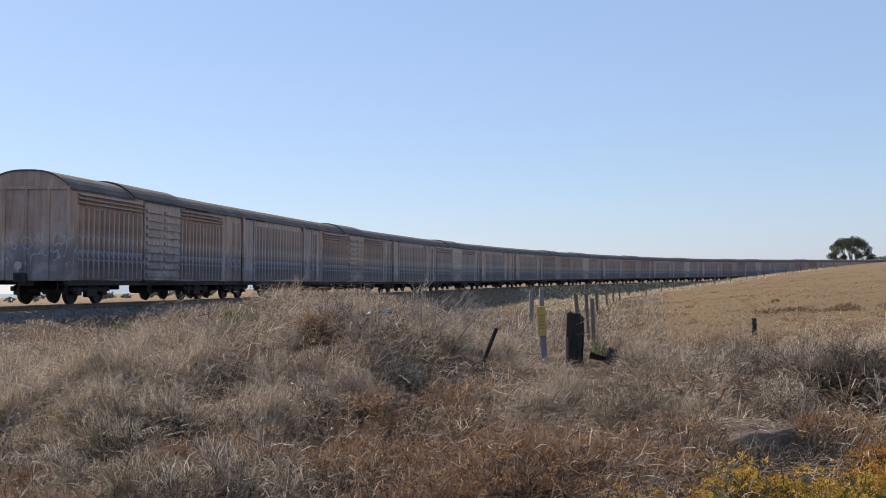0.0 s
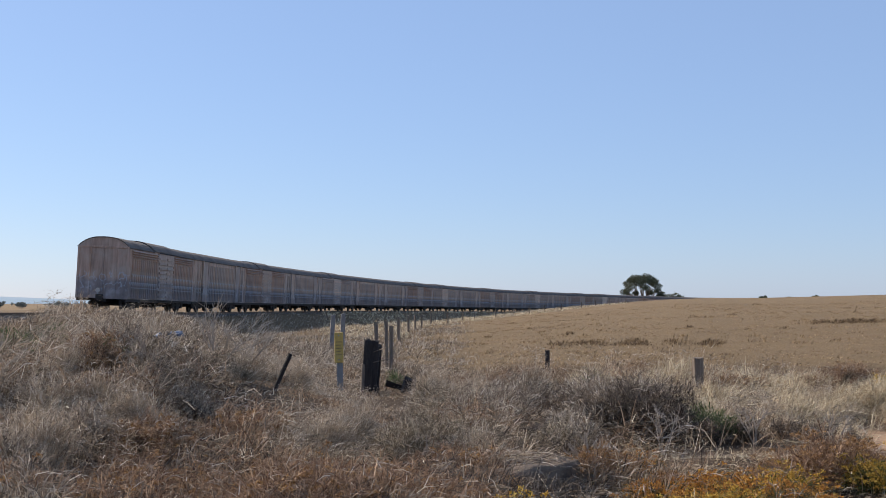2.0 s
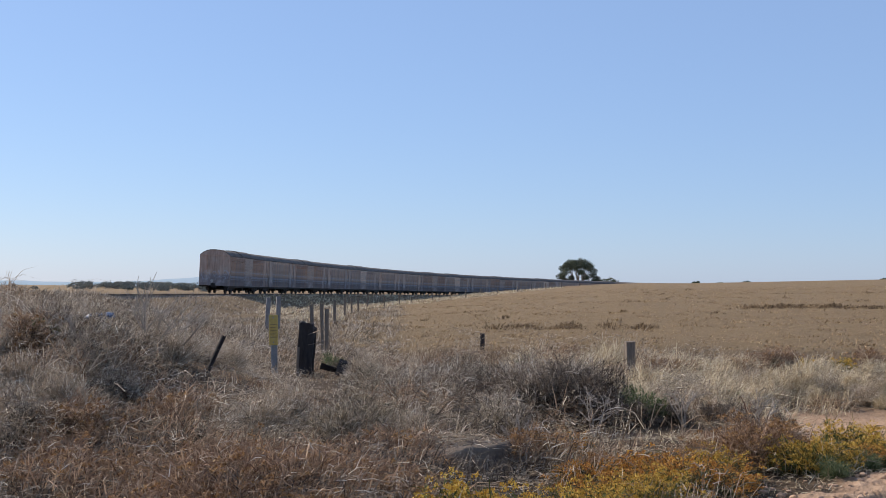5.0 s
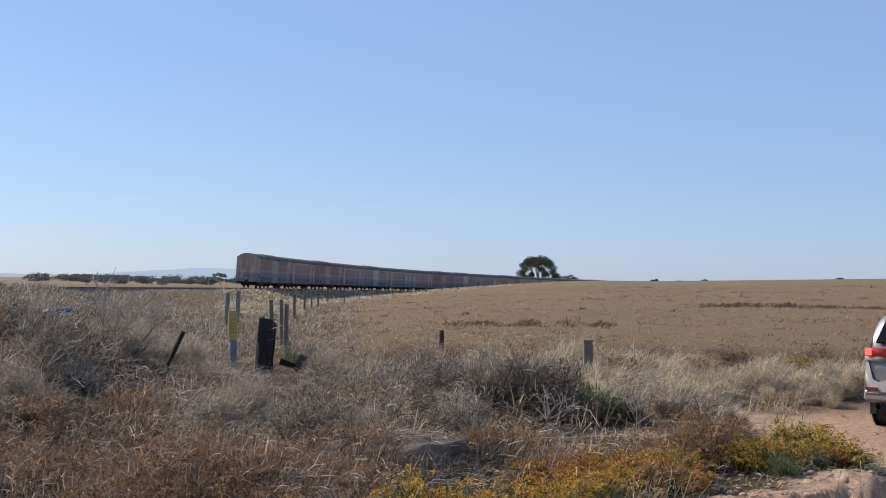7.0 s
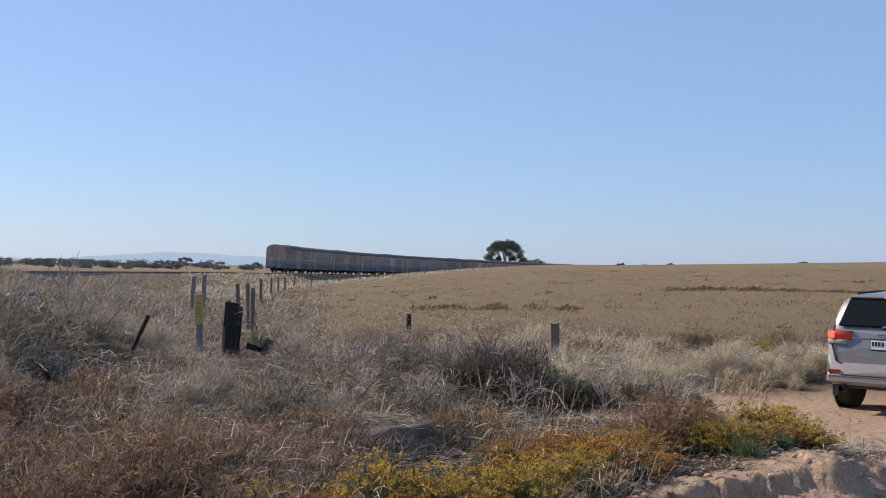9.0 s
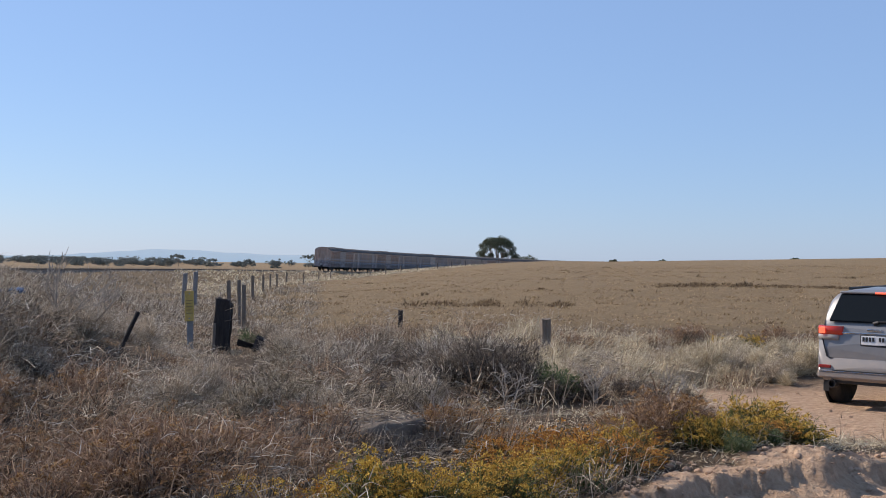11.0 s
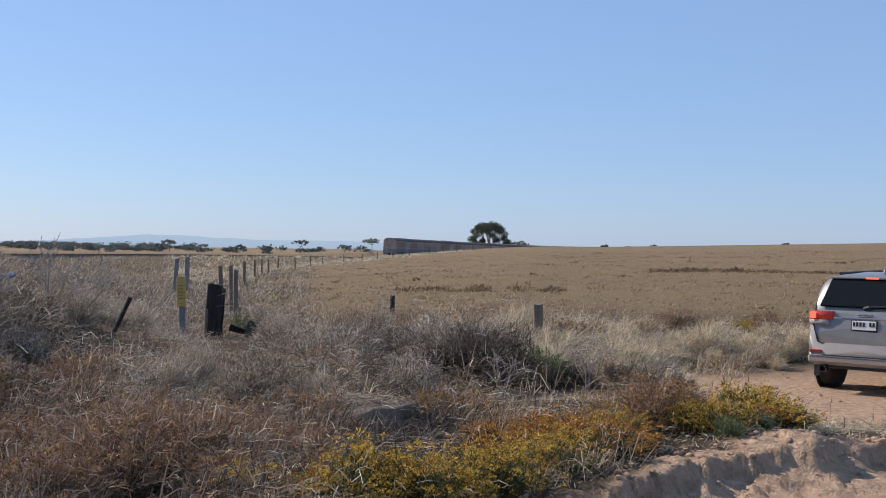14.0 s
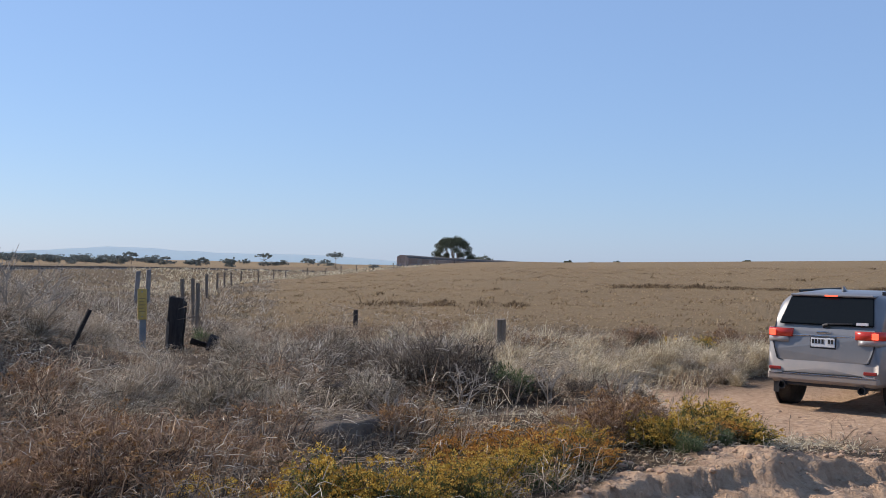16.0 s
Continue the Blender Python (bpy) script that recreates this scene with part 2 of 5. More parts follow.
def part(name, bm, mat, parent=None, label="", smooth=False):
    me = bpy.data.meshes.new(name)
    bmesh.ops.recalc_face_normals(bm, faces=bm.faces)
    bm.to_mesh(me)
    bm.free()
    me.materials.append(mat)
    if smooth:
        me.shade_smooth()
    ob = new(name, me)
    ob.parent = parent
    if label:
        tagged(ob, label)
    return ob


def shared(name, me, parent, m):
    ob = new(name, me)
    ob.parent = parent
    ob.matrix_basis = m
    return ob


def box(bm, x0, y0, z0, x1, y1, z1, bevel=0.0, m=None):
    r = bmesh.ops.create_cube(bm, size=1.0)
    bmesh.ops.scale(bm, vec=(x1 - x0, y1 - y0, z1 - z0), verts=r["verts"])
    bmesh.ops.translate(bm, vec=((x0 + x1) / 2, (y0 + y1) / 2, (z0 + z1) / 2), verts=r["verts"])
    vs = r["verts"]
    if bevel:
        es = list({e for v in vs for e in v.link_edges})
        g = bmesh.ops.bevel(bm, geom=es, offset=bevel, segments=2, affect="EDGES", profile=0.5)
        vs = list({v for f in g["faces"] for v in f.verts} | {v for v in vs if v.is_valid})
    if m is not None:
        bmesh.ops.transform(bm, matrix=m, verts=vs)
    return vs


def rod(bm, a, b, ra, rb=None, n=8):
    a, b = Vector(a), Vector(b)
    d = b - a
    m = Matrix.Translation((a + b) / 2) @ d.to_track_quat("Z", "Y").to_matrix().to_4x4()
    return bmesh.ops.create_cone(bm, cap_ends=True, segments=n, radius1=ra, radius2=ra if rb is None else rb, depth=d.length, matrix=m)["verts"]


def lathe(bm, profile, axis_m, n=20):
    """Turns (radius, height) pairs round z, then places by axis_m."""
    rings = []
    for r, h in profile:
        rings.append([bm.verts.new(axis_m @ Vector((r * math.cos(k * math.tau / n), r * math.sin(k * math.tau / n), h))) for k in range(n)])
    for a, b in zip(rings, rings[1:]):
        for k in range(n):
            bm.faces.new((a[k], a[(k + 1) % n], b[(k + 1) % n], b[k]))
    bm.faces.new(rings[0])
    bm.faces.new(rings[-1])


def empty(name, m=None):
    ob = new(name)
    if m is not None:
        ob.matrix_basis = m
    return ob


def smooth01(a):
    a = np.clip(a, 0, 1)
    return a * a * (3 - 2 * a)


# ---- the railway's line ----
RAIL0, HEAD0, BEND, BEND2, SPEED, PITCH = (-23.76, 28.02), -0.2082, 0.1859, 0.01793, 14.98, 13.85
S_LINE = np.arange(-140.0, 760.0, 2.0)


def heading(s):
    s = np.asarray(s, float)
    s2 = np.minimum(s, 420.0)
    return HEAD0 + BEND * s2 / 100 + np.where(s2 > 0, BEND2, -0.01) * (s2 / 100) ** 2


HEADS = heading(S_LINE)
LINE_X = np.concatenate([[0], np.cumsum(np.sin((HEADS[1:] + HEADS[:-1]) / 2) * 2.0)])
LINE_Y = np.concatenate([[0], np.cumsum(np.cos((HEADS[1:] + HEADS[:-1]) / 2) * 2.0)])
LINE_X += RAIL0[0] - np.interp(0, S_LINE, LINE_X)
LINE_Y += RAIL0[1] - np.interp(0, S_LINE, LINE_Y)


def rail_z(s):
    """Top of the rails along the line: it falls gently away."""
    return np.interp(s, [-140, 0, 25, 50, 100, 140, 180, 240, 310, 420, 760], [2.0, 1.8, 1.62, 1.42, 1.17, 0.88, 0.52, 0.06, -0.6, -1.6, -3.0])


def on_line(s, side=0.0):
    x, y, h = np.interp(s, S_LINE, LINE_X), np.interp(s, S_LINE, LINE_Y), heading(s)
    return x + side * np.cos(h), y - side * np.sin(h), h


def off_line(x, y):
    """Distance from the line, and how far along it."""
    s = np.interp(y, LINE_Y, S_LINE)
    h, dx = heading(s), x - np.interp(y, LINE_Y, LINE_X)
    dist = np.where((y > LINE_Y[0]) & (y < LINE_Y[-1]), np.abs(dx) * np.cos(h), 1e9)
    return dist, s + dx * np.sin(h)


# ---- ground ----
LATTICE = np.random.default_rng(3).random((256, 256))


def crumble(x, y, k, octaves=3):
    """Lumpy random relief between -0.5 and 0.5, with k lumps to the metre, and finer ones on them."""
    f, amp, total = 0.0, 1.0, 0.0
    for o in range(octaves):
        u, v = x * k * 2.03 ** o + 17.3 * o + 100, y * k * 2.03 ** o + 9.1 * o + 100
        i, j = np.floor(u).astype(int), np.floor(v).astype(int)
        a, b = smooth01(u - i), smooth01(v - j)
        i, j, i2, j2 = i % 256, j % 256, (i + 1) % 256, (j + 1) % 256
        f = f + amp * ((LATTICE[i, j] * (1 - a) + LATTICE[i2, j] * a) * (1 - b) + (LATTICE[i, j2] * (1 - a) + LATTICE[i2, j2] * a) * b - 0.5)
        total, amp = total + amp, amp * 0.55
    return f / total


def scarp(x, y):
    """How far a place lies behind the ragged edge of the washed-out dirt bank."""
    e = (y - 8.12) - 1.02 * (x - 1.0) + 0.16 * np.clip(x - 2.5, 0, 9) ** 2 + 0.45 * np.exp(-((x - 0.6) / 0.8) ** 2)
    return e + 0.75 * crumble(x, y, 1.1) + 0.4 * crumble(x, y, 4.0) + 0.3 * np.exp(-((x - 2.75) / 0.16) ** 2)


def lane(x, y):
    """The trampled lane that leads from the car along the foot of the scrub."""
    r, az = np.hypot(x, y), np.degrees(np.arctan2(x, y))
    mid = 12.75 + 0.13 * az + 0.2 * np.sin(az * 0.9)
    return np.exp(-((r - mid) / 0.62) ** 4) * smooth01((az + 2.5) / 5) * (1 - smooth01((az - 16) / 4))


def height(x, y):
    x, y = np.asarray(x, float), np.asarray(y, float)
    r, az = np.hypot(x, y), np.degrees(np.arctan2(x, y))
    c = -0.006 + 0.0182 * smooth01((az + 12) / 16) + 0.0005 * np.clip(az - 5.6, 0, 25)
    c = np.where(np.abs(az) > 60, 0.0, c)
    far = np.clip(r - 25, 0, 225) * c - np.clip(r - 250, 0, 350) * np.where(c > 0, 0.012, 0.0)
    z = 0.45 + far - 0.45 * smooth01((r - 400) / 500)
    # grassy mound beside the line, and the rise towards it
    z = z + 0.98 * np.exp(-(((x + 6.6) / 2.5) ** 2 + ((y - 13.2) / 3.4) ** 2)) + 1.2 * np.exp(-(((x + 12.0) / 3.4) ** 2 + ((y - 25) / 6.0) ** 2)) + 0.45 * smooth01((-x - 3) / 12) * np.exp(-((y - 14) / 22) ** 2)
    # dirt track to the right lies lower; a bank runs along its near edge
    z = z - 0.3 * smooth01((x - 2.2 + 0.14 * (y - 12)) / 2.4) * np.exp(-((y - 13) / 9) ** 2)
    edge = scarp(x, y)
    lip = 0.03 * np.exp(-((edge - 0.2) / 0.32) ** 2) * smooth01((x + 0.5) / 2)
    z = z - (0.12 * (1 - smooth01((edge + 0.1) / 0.12)) + 0.05 * (1 - smooth01((edge + 0.6 + 0.15 * np.sin(x * 4.0)) / 0.2))) * smooth01((x + 1.0) / 2.0) * (r < 40) + lip
    z = z - 0.09 * lane(x, y)
    z = z + 0.05 * np.sin(x * 1.9 + 0.7 * np.sin(y * 1.3)) * np.sin(y * 1.6 + 1.1) * (r < 60) + 0.1 * np.sin(x * 0.31 + 1) * np.sin(y * 0.27) * smooth01(r / 30) * (r < 220)
    z = z + (0.1 * crumble(x, y, 2.2, 2) + 0.14 * crumble(x, y, 7.0)) * np.exp(-((edge + 0.2) / 0.9) ** 2) * smooth01((x + 0.8) / 1.2) * (r < 40)
    z = z + 0.05 * crumble(x, y, 1.6) * smooth01((x - 0.5) / 2) * (r < 26)
    w = np.exp(-(((x - 6.3) ** 2 + (y - 17.2) ** 2) / 20.0) ** 2)
    z = z * (1 - w) + 0.09 * w
    # railway embankment
    dist, near = off_line(x, y)
    top = rail_z(near) - 0.45 + 0.24 * smooth01((near - 25) / 40)
    bank = top - np.clip(dist - 2.6, 0, 40) * 0.22
    return np.where(dist < 60, np.maximum(z, np.minimum(bank, top)), z) - np.where(dist < 2.6, np.clip(z - top, 0, 9), 0)


def track_mask(x, y):
    r = np.hypot(x, y)
    wob = 0.35 * np.sin(x * 1.7 + y * 0.9) + 0.25 * np.sin(y * 2.3 - x)
    edge = scarp(x, y) - 0.45 * smooth01((x - 0.4) / 1.2)
    near = (1 - smooth01((edge + wob * 0.25 + 0.1) / 0.35)) * smooth01((x + 0.3) / 0.8)
    strip = smooth01((x - 2.3 - 0.05 * (y - 14) + wob * 0.6) / 0.9) * np.exp(-((y - 16.4 - 0.12 * (x - 5)) / (2.9 + 0.3 * np.clip(x - 4, 0, 9))) ** 4)
    return np.clip(near + strip + 0.75 * lane(x, y) * (0.75 + wob), 0, 1) * (r < 60)


def field_mask(x, y):
    r, az = np.hypot(x, y), np.degrees(np.arctan2(x, y))
    right_of_fence = smooth01((az + 12.8 - np.clip(r - 85, 0, 130) * 0.085) / 1.2)
    return smooth01((y - 25 - 0.1 * x) / 5) * np.where(r > 500, 1.0, np.maximum(right_of_fence, smooth01((r - 30) / 25) * 0.45 + 0.2))


def build_ground():
    az = np.radians(np.concatenate([np.arange(-60, 0, 0.35), np.arange(0, 26, 0.2), np.arange(26, 42, 0.4), np.arange(42, 300, 4.0)]))
    rs = np.concatenate([[0.3], np.arange(1, 6, 0.5), np.arange(6, 14, 0.09), np.arange(14, 30, 0.18), np.geomspace(30, 4600, 150)])
    A, Rr = np.meshgrid(az, rs)
    X, Y = Rr * np.sin(A), Rr * np.cos(A)
    Z = height(X, Y)
    n, k = len(rs), len(az)
    verts = np.stack([X, Y, Z], 2).reshape(-1, 3)
    i, j = np.meshgrid(np.arange(n - 1), np.arange(k), indexing="ij")
    j2 = (j + 1) % k
    faces = np.stack([i * k + j, i * k + j2, (i + 1) * k + j2, (i + 1) * k + j], 2).reshape(-1, 4)
    faces = faces[:, ::-1]
    verts = np.vstack([verts, [[0, 0, float(height(np.zeros(1), np.zeros(1))[0])]]])
    fl = faces.tolist() + [[len(verts) - 1, (q + 1) % k, q] for q in range(k)]
    ob = mesh_ob("ground", verts.tolist(), fl, M_GROUND, smooth=True)
    for nm, fn in (("track", track_mask), ("field", field_mask)):
        a = ob.data.attributes.new(nm, "FLOAT", "POINT")
        a.data.foreach_set("value", fn(verts[:, 0], verts[:, 1]).astype(np.float32))
    tagged(ob, "dry ground with stubble field and sandy dirt track", "ground", kind="structure")


build_ground()


# ---- railway ----
def sweep(name, profile, s0, s1, step, mat, side=0.0, lift=0.0, parent=None):
    """Draws a cross-section (sideways, up) along the line."""
    ss = np.arange(s0, s1, step)
    verts, faces, n = [], [], len(profile)
    for s in ss:
        for px, pz in profile:
            x, y, h = on_line(s, side + px)
            verts.append((float(x), float(y), float(rail_z(s)) + lift + pz))
    for k in range(len(ss) - 1):
        for q in range(n):
            a, b = k * n + q, k * n + (q + 1) % n
            faces.append((a, b, b + n, a + n))
    return mesh_ob(name, verts, faces, mat, parent)


bed = sweep("ballast_bed", [(-2.4, -0.75), (2.4, -0.75), (1.75, -0.17), (-1.75, -0.17)], -100, 500, 2.0, M_BALLAST)
tagged(bed, "grey crushed-stone ballast under the railway line", "ballast", kind="structure")
g = np.random.default_rng(9)
stones_v, stones_f = [], []
for k in range(7000):
    s, side = g.uniform(-22, 60), g.uniform(0.9, 2.45) * (1 if g.random() < 0.9 else -1)
    x, y, h = on_line(s, side)
    c = np.array([float(x), float(y), float(rail_z(s)) - 0.17 - max(0.0, (abs(side) - 1.75) * 0.89)])
    q = g.uniform(0.025, 0.06)
    o = c + g.normal(size=(6, 3)) * q * 0.25 + np.array([[1, 0, 0], [-1, 0, 0], [0, 1, 0], [0, -1, 0], [0, 0, 1], [0, 0, -1]]) * q
    n = len(stones_v)
    stones_v += o.tolist()
    stones_f += [(n + a, n + b, n + e) for a, b, e in ((0, 2, 4), (2, 1, 4), (1, 3, 4), (3, 0, 4), (2, 0, 5), (1, 2, 5), (3, 1, 5), (0, 3, 5))]
tagged(mesh_ob("ballast_stones", stones_v, stones_f, M_BALLAST), "loose grey ballast stones beside the rails", "ballast", kind="stuff")
line = tagged(empty("railway_track"), "curving single railway track with rusty steel rails", "railway track", kind="structure")
for side in (-0.7175, 0.7175):
    sweep("rail", [(-0.07, -0.16), (0.07, -0.16), (0.012, -0.13), (0.012, -0.04), (0.036, -0.03), (0.036, 0), (-0.036, 0), (-0.036, -0.03), (-0.012, -0.04), (-0.012, -0.13)], -100, 500, 2.0, M_RAIL, side, 0.0, line)
bm = bmesh.new()
box(bm, -1.25, -0.12, -0.29, 1.25, 0.12, -0.15)
sleeper = bpy.data.meshes.new("sleeper")
bm.to_mesh(sleeper)
bm.free()
sleeper.materials.append(M_GREYWOOD)
for k in range(150):
    x, y, h = on_line(-14 + k * 0.68)
    shared("sleeper", sleeper, line, pose(float(x), float(y), float(rail_z(-14 + k * 0.68)), 0, 0, -math.degrees(float(h))))


# ---- the train ----
HALF, BODY0, BODY1, EAVE, FLOOR, CROWN = 1.42, 0.1, 13.72, 3.58, 0.78, 4.14


def roof_profile(n=15):
    return [(-HALF - 0.04 + (2 * HALF + 0.08) * k / n, EAVE + (CROWN - EAVE) * (1 - abs(2 * k / n - 1) ** 2.8)) for k in range(n + 1)]


def wheel_mesh():
    bm = bmesh.new()
    m = pose(0, 0, 0, 0, 90, 0)
    lathe(bm, [(0.46, -0.05), (0.46, -0.03), (0.43, -0.02), (0.425, 0.07), (0.36, 0.075), (0.33, 0.03), (0.14, 0.02), (0.12, 0.09), (0.03, 0.09)], m, 20)
    me = bpy.data.meshes.new("wheel")
    bmesh.ops.recalc_face_normals(bm, faces=bm.faces)
    bm.to_mesh(me)
    bm.free()
    me.materials.append(M_WHEEL)
    return me


WHEEL = wheel_mesh()
RIBS = {}


def rib_mesh(w, h):
    if (w, h) not in RIBS:
        bm = bmesh.new()
        vs = [bm.verts.new(p) for p in [(px, py, FLOOR + 0.06 + pz) for pz in (0, h) for px, py in ((0, -w / 2), (0.1, -w / 3), (0.1, w / 3), (0, w / 2))]]
        for q in ((0, 1, 5, 4), (1, 2, 6, 5), (2, 3, 7, 6), (4, 5, 6, 7), (3, 2, 1, 0)):
            bm.faces.new([vs[k] for k in q])
        bmesh.ops.recalc_face_normals(bm, faces=bm.faces)
        me = bpy.data.meshes.new("rib")
        bm.to_mesh(me)
        bm.free()
        RIBS[(w, h)] = me
    return RIBS[(w, h)]


def bogie(parent, y):
    bm = bmesh.new()
    for sx in (-1, 1):
        box(bm, sx * 0.98 - 0.07, y - 1.3, 0.42, sx * 0.98 + 0.07, y + 1.3, 0.58, 0.03)
        box(bm, sx * 0.98 - 0.09, y - 0.35, 0.24, sx * 0.98 + 0.09, y + 0.35, 0.66, 0.04)
        for dy in (-0.9, 0.9):
            box(bm, sx * 0.98 - 0.1, y + dy - 0.17, 0.3, sx * 0.98 + 0.1, y + dy + 0.17, 0.62, 0.04)
    box(bm, -1.0, y - 0.22, 0.45, 1.0, y + 0.22, 0.72, 0.03)
    b = part("bogie", bm, M_UNDER, parent, "black cast-steel bogie frame")
    for dy in (-0.9, 0.9):
        ax = bmesh.new()
        rod(ax, (-0.9, y + dy, 0.46), (0.9, y + dy, 0.46), 0.07)
        part("axle", ax, M_WHEEL, b)
        for sx in (-1, 1):
            shared("wheel", WHEEL, b, pose(sx * 0.75, y + dy, 0.46, 0, 0, 0 if sx > 0 else 180))


def wagon(kind, paint, doorpaint, label):
    """A covered bogie van: ribbed or louvred sides with sliding doors, an arched roof and flat ends."""
    w = tagged(empty("covered_wagon"), label, "freight wagon", "wagons of the train")
    bm = bmesh.new()
    box(bm, -HALF, BODY0, FLOOR, HALF, BODY1, EAVE)
    body = part("body", bm, paint, w)
    prof = roof_profile()
    roofs = ((BODY0 - 0.06, 4.6, 0.0), (4.6, 9.2, 0.06), (9.2, BODY1 + 0.06, 0.0)) if kind == "louvre" else ((BODY0 - 0.06, BODY1 + 0.06, 0.0),)
    for ya, yb, up in roofs:
        v = [(x, y, z + up) for y in (ya, yb) for x, z in prof] + [(x, y, z + up - 0.05) for y in (ya, yb) for x, z in prof]
        n = len(prof)
        f = [(k, k + 1, n + k + 1, n + k) for k in range(n - 1)] + [(2 * n + k + 1, 2 * n + k, 3 * n + k, 3 * n + k + 1) for k in range(n - 1)]
        f += [(k + 1, k, 2 * n + k, 2 * n + k + 1) for k in range(n - 1)] + [(n + k, n + k + 1, 3 * n + k + 1, 3 * n + k) for k in range(n - 1)]
        f += [(0, n, 3 * n, 2 * n), (2 * n - 1, n - 1, 3 * n - 1, 4 * n - 1)]
        mesh_ob("roof", v, f, M_ROOF, w, "dark arched sheet roof")
    for y, s in ((BODY0, -1), (BODY1, 1)):
        bm = bmesh.new()
        vs = [bm.verts.new((x * 0.985, y + s * 0.03, z - 0.02)) for x, z in prof] + [bm.verts.new((HALF, y + s * 0.03, FLOOR - 0.02)), bm.verts.new((-HALF, y + s * 0.03, FLOOR - 0.02))]
        face = bm.faces.new(vs)
        g = bmesh.ops.extrude_face_region(bm, geom=[face])
        bmesh.ops.translate(bm, vec=(0, -s * 0.06, 0), verts=[q for q in g["geom"] if isinstance(q, bmesh.types.BMVert)])
        end = part("end_wall", bm, paint, w)
        for x, ww in ((-1.36, 0.12), (-0.72, 0.1), (0.0, 0.1), (0.72, 0.1), (1.36, 0.12)):
            st = bmesh.new()
            box(st, x - ww / 2, y + s * 0.03 - 0.05, FLOOR, x + ww / 2, y + s * 0.03 + 0.05, EAVE - 0.05, 0.015)
            part("stanchion", st, paint, end)
        st = bmesh.new()
        box(st, -HALF, y + s * 0.03 - 0.045, EAVE - 0.06, HALF, y + s * 0.03 + 0.045, EAVE + 0.05, 0.015)
        part("end_beam", st, paint, end)
        cp = bmesh.new()
        box(cp, -0.12, y + s * 0.05 - 0.05, 0.72, 0.12, y + s * 0.42, 0.98, 0.04)
        box(cp, -0.2, y + s * 0.36 - 0.06, 0.7, 0.2, y + s * 0.36 + 0.06, 1.0, 0.04)
        part("coupler", cp, M_UNDER, w)
        for sx in (-1, 1):
            lad = bmesh.new()
            for z in (0.42, 0.66):
                rod(lad, (sx * 1.36, y + s * 0.04, z), (sx * 1.05, y + s * 0.04, z), 0.014, n=6)
            for x in (1.36, 1.05):
                rod(lad, (sx * x, y + s * 0.04, 0.4), (sx * x, y + s * 0.04, 0.8), 0.014, n=6)
            part("step_ladder", lad, M_UNDER, w)
    uf = bmesh.new()
    for sx in (-1, 1):
        box(uf, sx * 1.3 - 0.06, BODY0, 0.62, sx * 1.3 + 0.06, BODY1, FLOOR + 0.01)
    box(uf, -0.25, BODY0, 0.6, 0.25, BODY1, FLOOR)
    box(uf, -1.0, 5.6, 0.45, 0.0, 6.7, 0.72, 0.05)
    rod(uf, (0.2, 7.2, 0.52), (0.9, 7.2, 0.52), 0.2, n=12)
    part("underframe", uf, M_UNDER, w, "grimy black steel underframe")
    for y in (2.35, 11.5):
        bogie(w, y)
    for sx in (-1, 1):
        turn = pose(0, 0, 0) if sx > 0 else pose(0, 13.85, 0, 0, 0, 180)
        if kind == "louvre":
            doors, zones, rib_h, step = ((5.35, 8.5),), ((0.55, 5.25), (8.6, 13.3)), 2.18, 0.36
        else:
            doors, zones, rib_h, step = ((1.9, 3.2), (10.7, 12.1)), ((0.55, 1.8), (3.3, 10.6), (12.2, 13.3)), 2.45, 0.42
        me = rib_mesh(0.17, rib_h).copy()
        me.materials.append(paint)
        for a, b in zones:
            n = int((b - a) / step)
            for k in range(n):
                shared("rib", me, body, turn @ pose(HALF, a + (k + 0.5) * (b - a) / n, 0))
            if kind == "louvre":
                for k in range(3):
                    sl = bmesh.new()
                    z = EAVE - 0.42 + k * 0.13
                    vs = [sl.verts.new(turn @ Vector(p)) for p in ((HALF, a, z), (HALF + 0.12, a, z - 0.02), (HALF + 0.01, a, z + 0.07), (HALF, b, z), (HALF + 0.12, b, z - 0.02), (HALF + 0.01, b, z + 0.07))]
                    for q in ((0, 1, 4, 3), (1, 2, 5, 4), (2, 0, 3, 5), (0, 2, 1), (3, 4, 5)):
                        sl.faces.new([vs[i] for i in q])
                    part("louvre", sl, paint, body)
        for a, b in doors:
            d = bmesh.new()
            box(d, HALF + 0.02, a, FLOOR + 0.02, HALF + 0.08, b, EAVE - 0.08, 0.01, turn)
            door = part("sliding_door", d, doorpaint, w, "sliding door of paler weathered sheet steel")
            if kind == "louvre":
                mid = (a + b) / 2
                for k in range(9):
                    for p, q in ((a + 0.1, mid - 0.08), (mid + 0.08, b - 0.1)):
                        sl = bmesh.new()
                        box(sl, HALF + 0.08, p, FLOOR + 0.14 + k * 0.28, HALF + 0.15, q, FLOOR + 0.27 + k * 0.28, 0, turn)
                        part("slat", sl, doorpaint, door)
            else:
                for yy in (a, b):
                    sl = bmesh.new()
                    box(sl, HALF + 0.06, yy - 0.07, FLOOR, HALF + 0.13, yy + 0.07, EAVE, 0, turn)
                    part("door_post", sl, paint, door)
            for zz in (EAVE - 0.02, FLOOR - 0.02):
                fr = bmesh.new()
                rod(fr, turn @ Vector((HALF + 0.12, a, zz)), turn @ Vector((HALF + 0.12, b + (b - a) * 0.9, zz)), 0.028, n=6)
                part("door_rail", fr, M_UNDER, w)
    return w


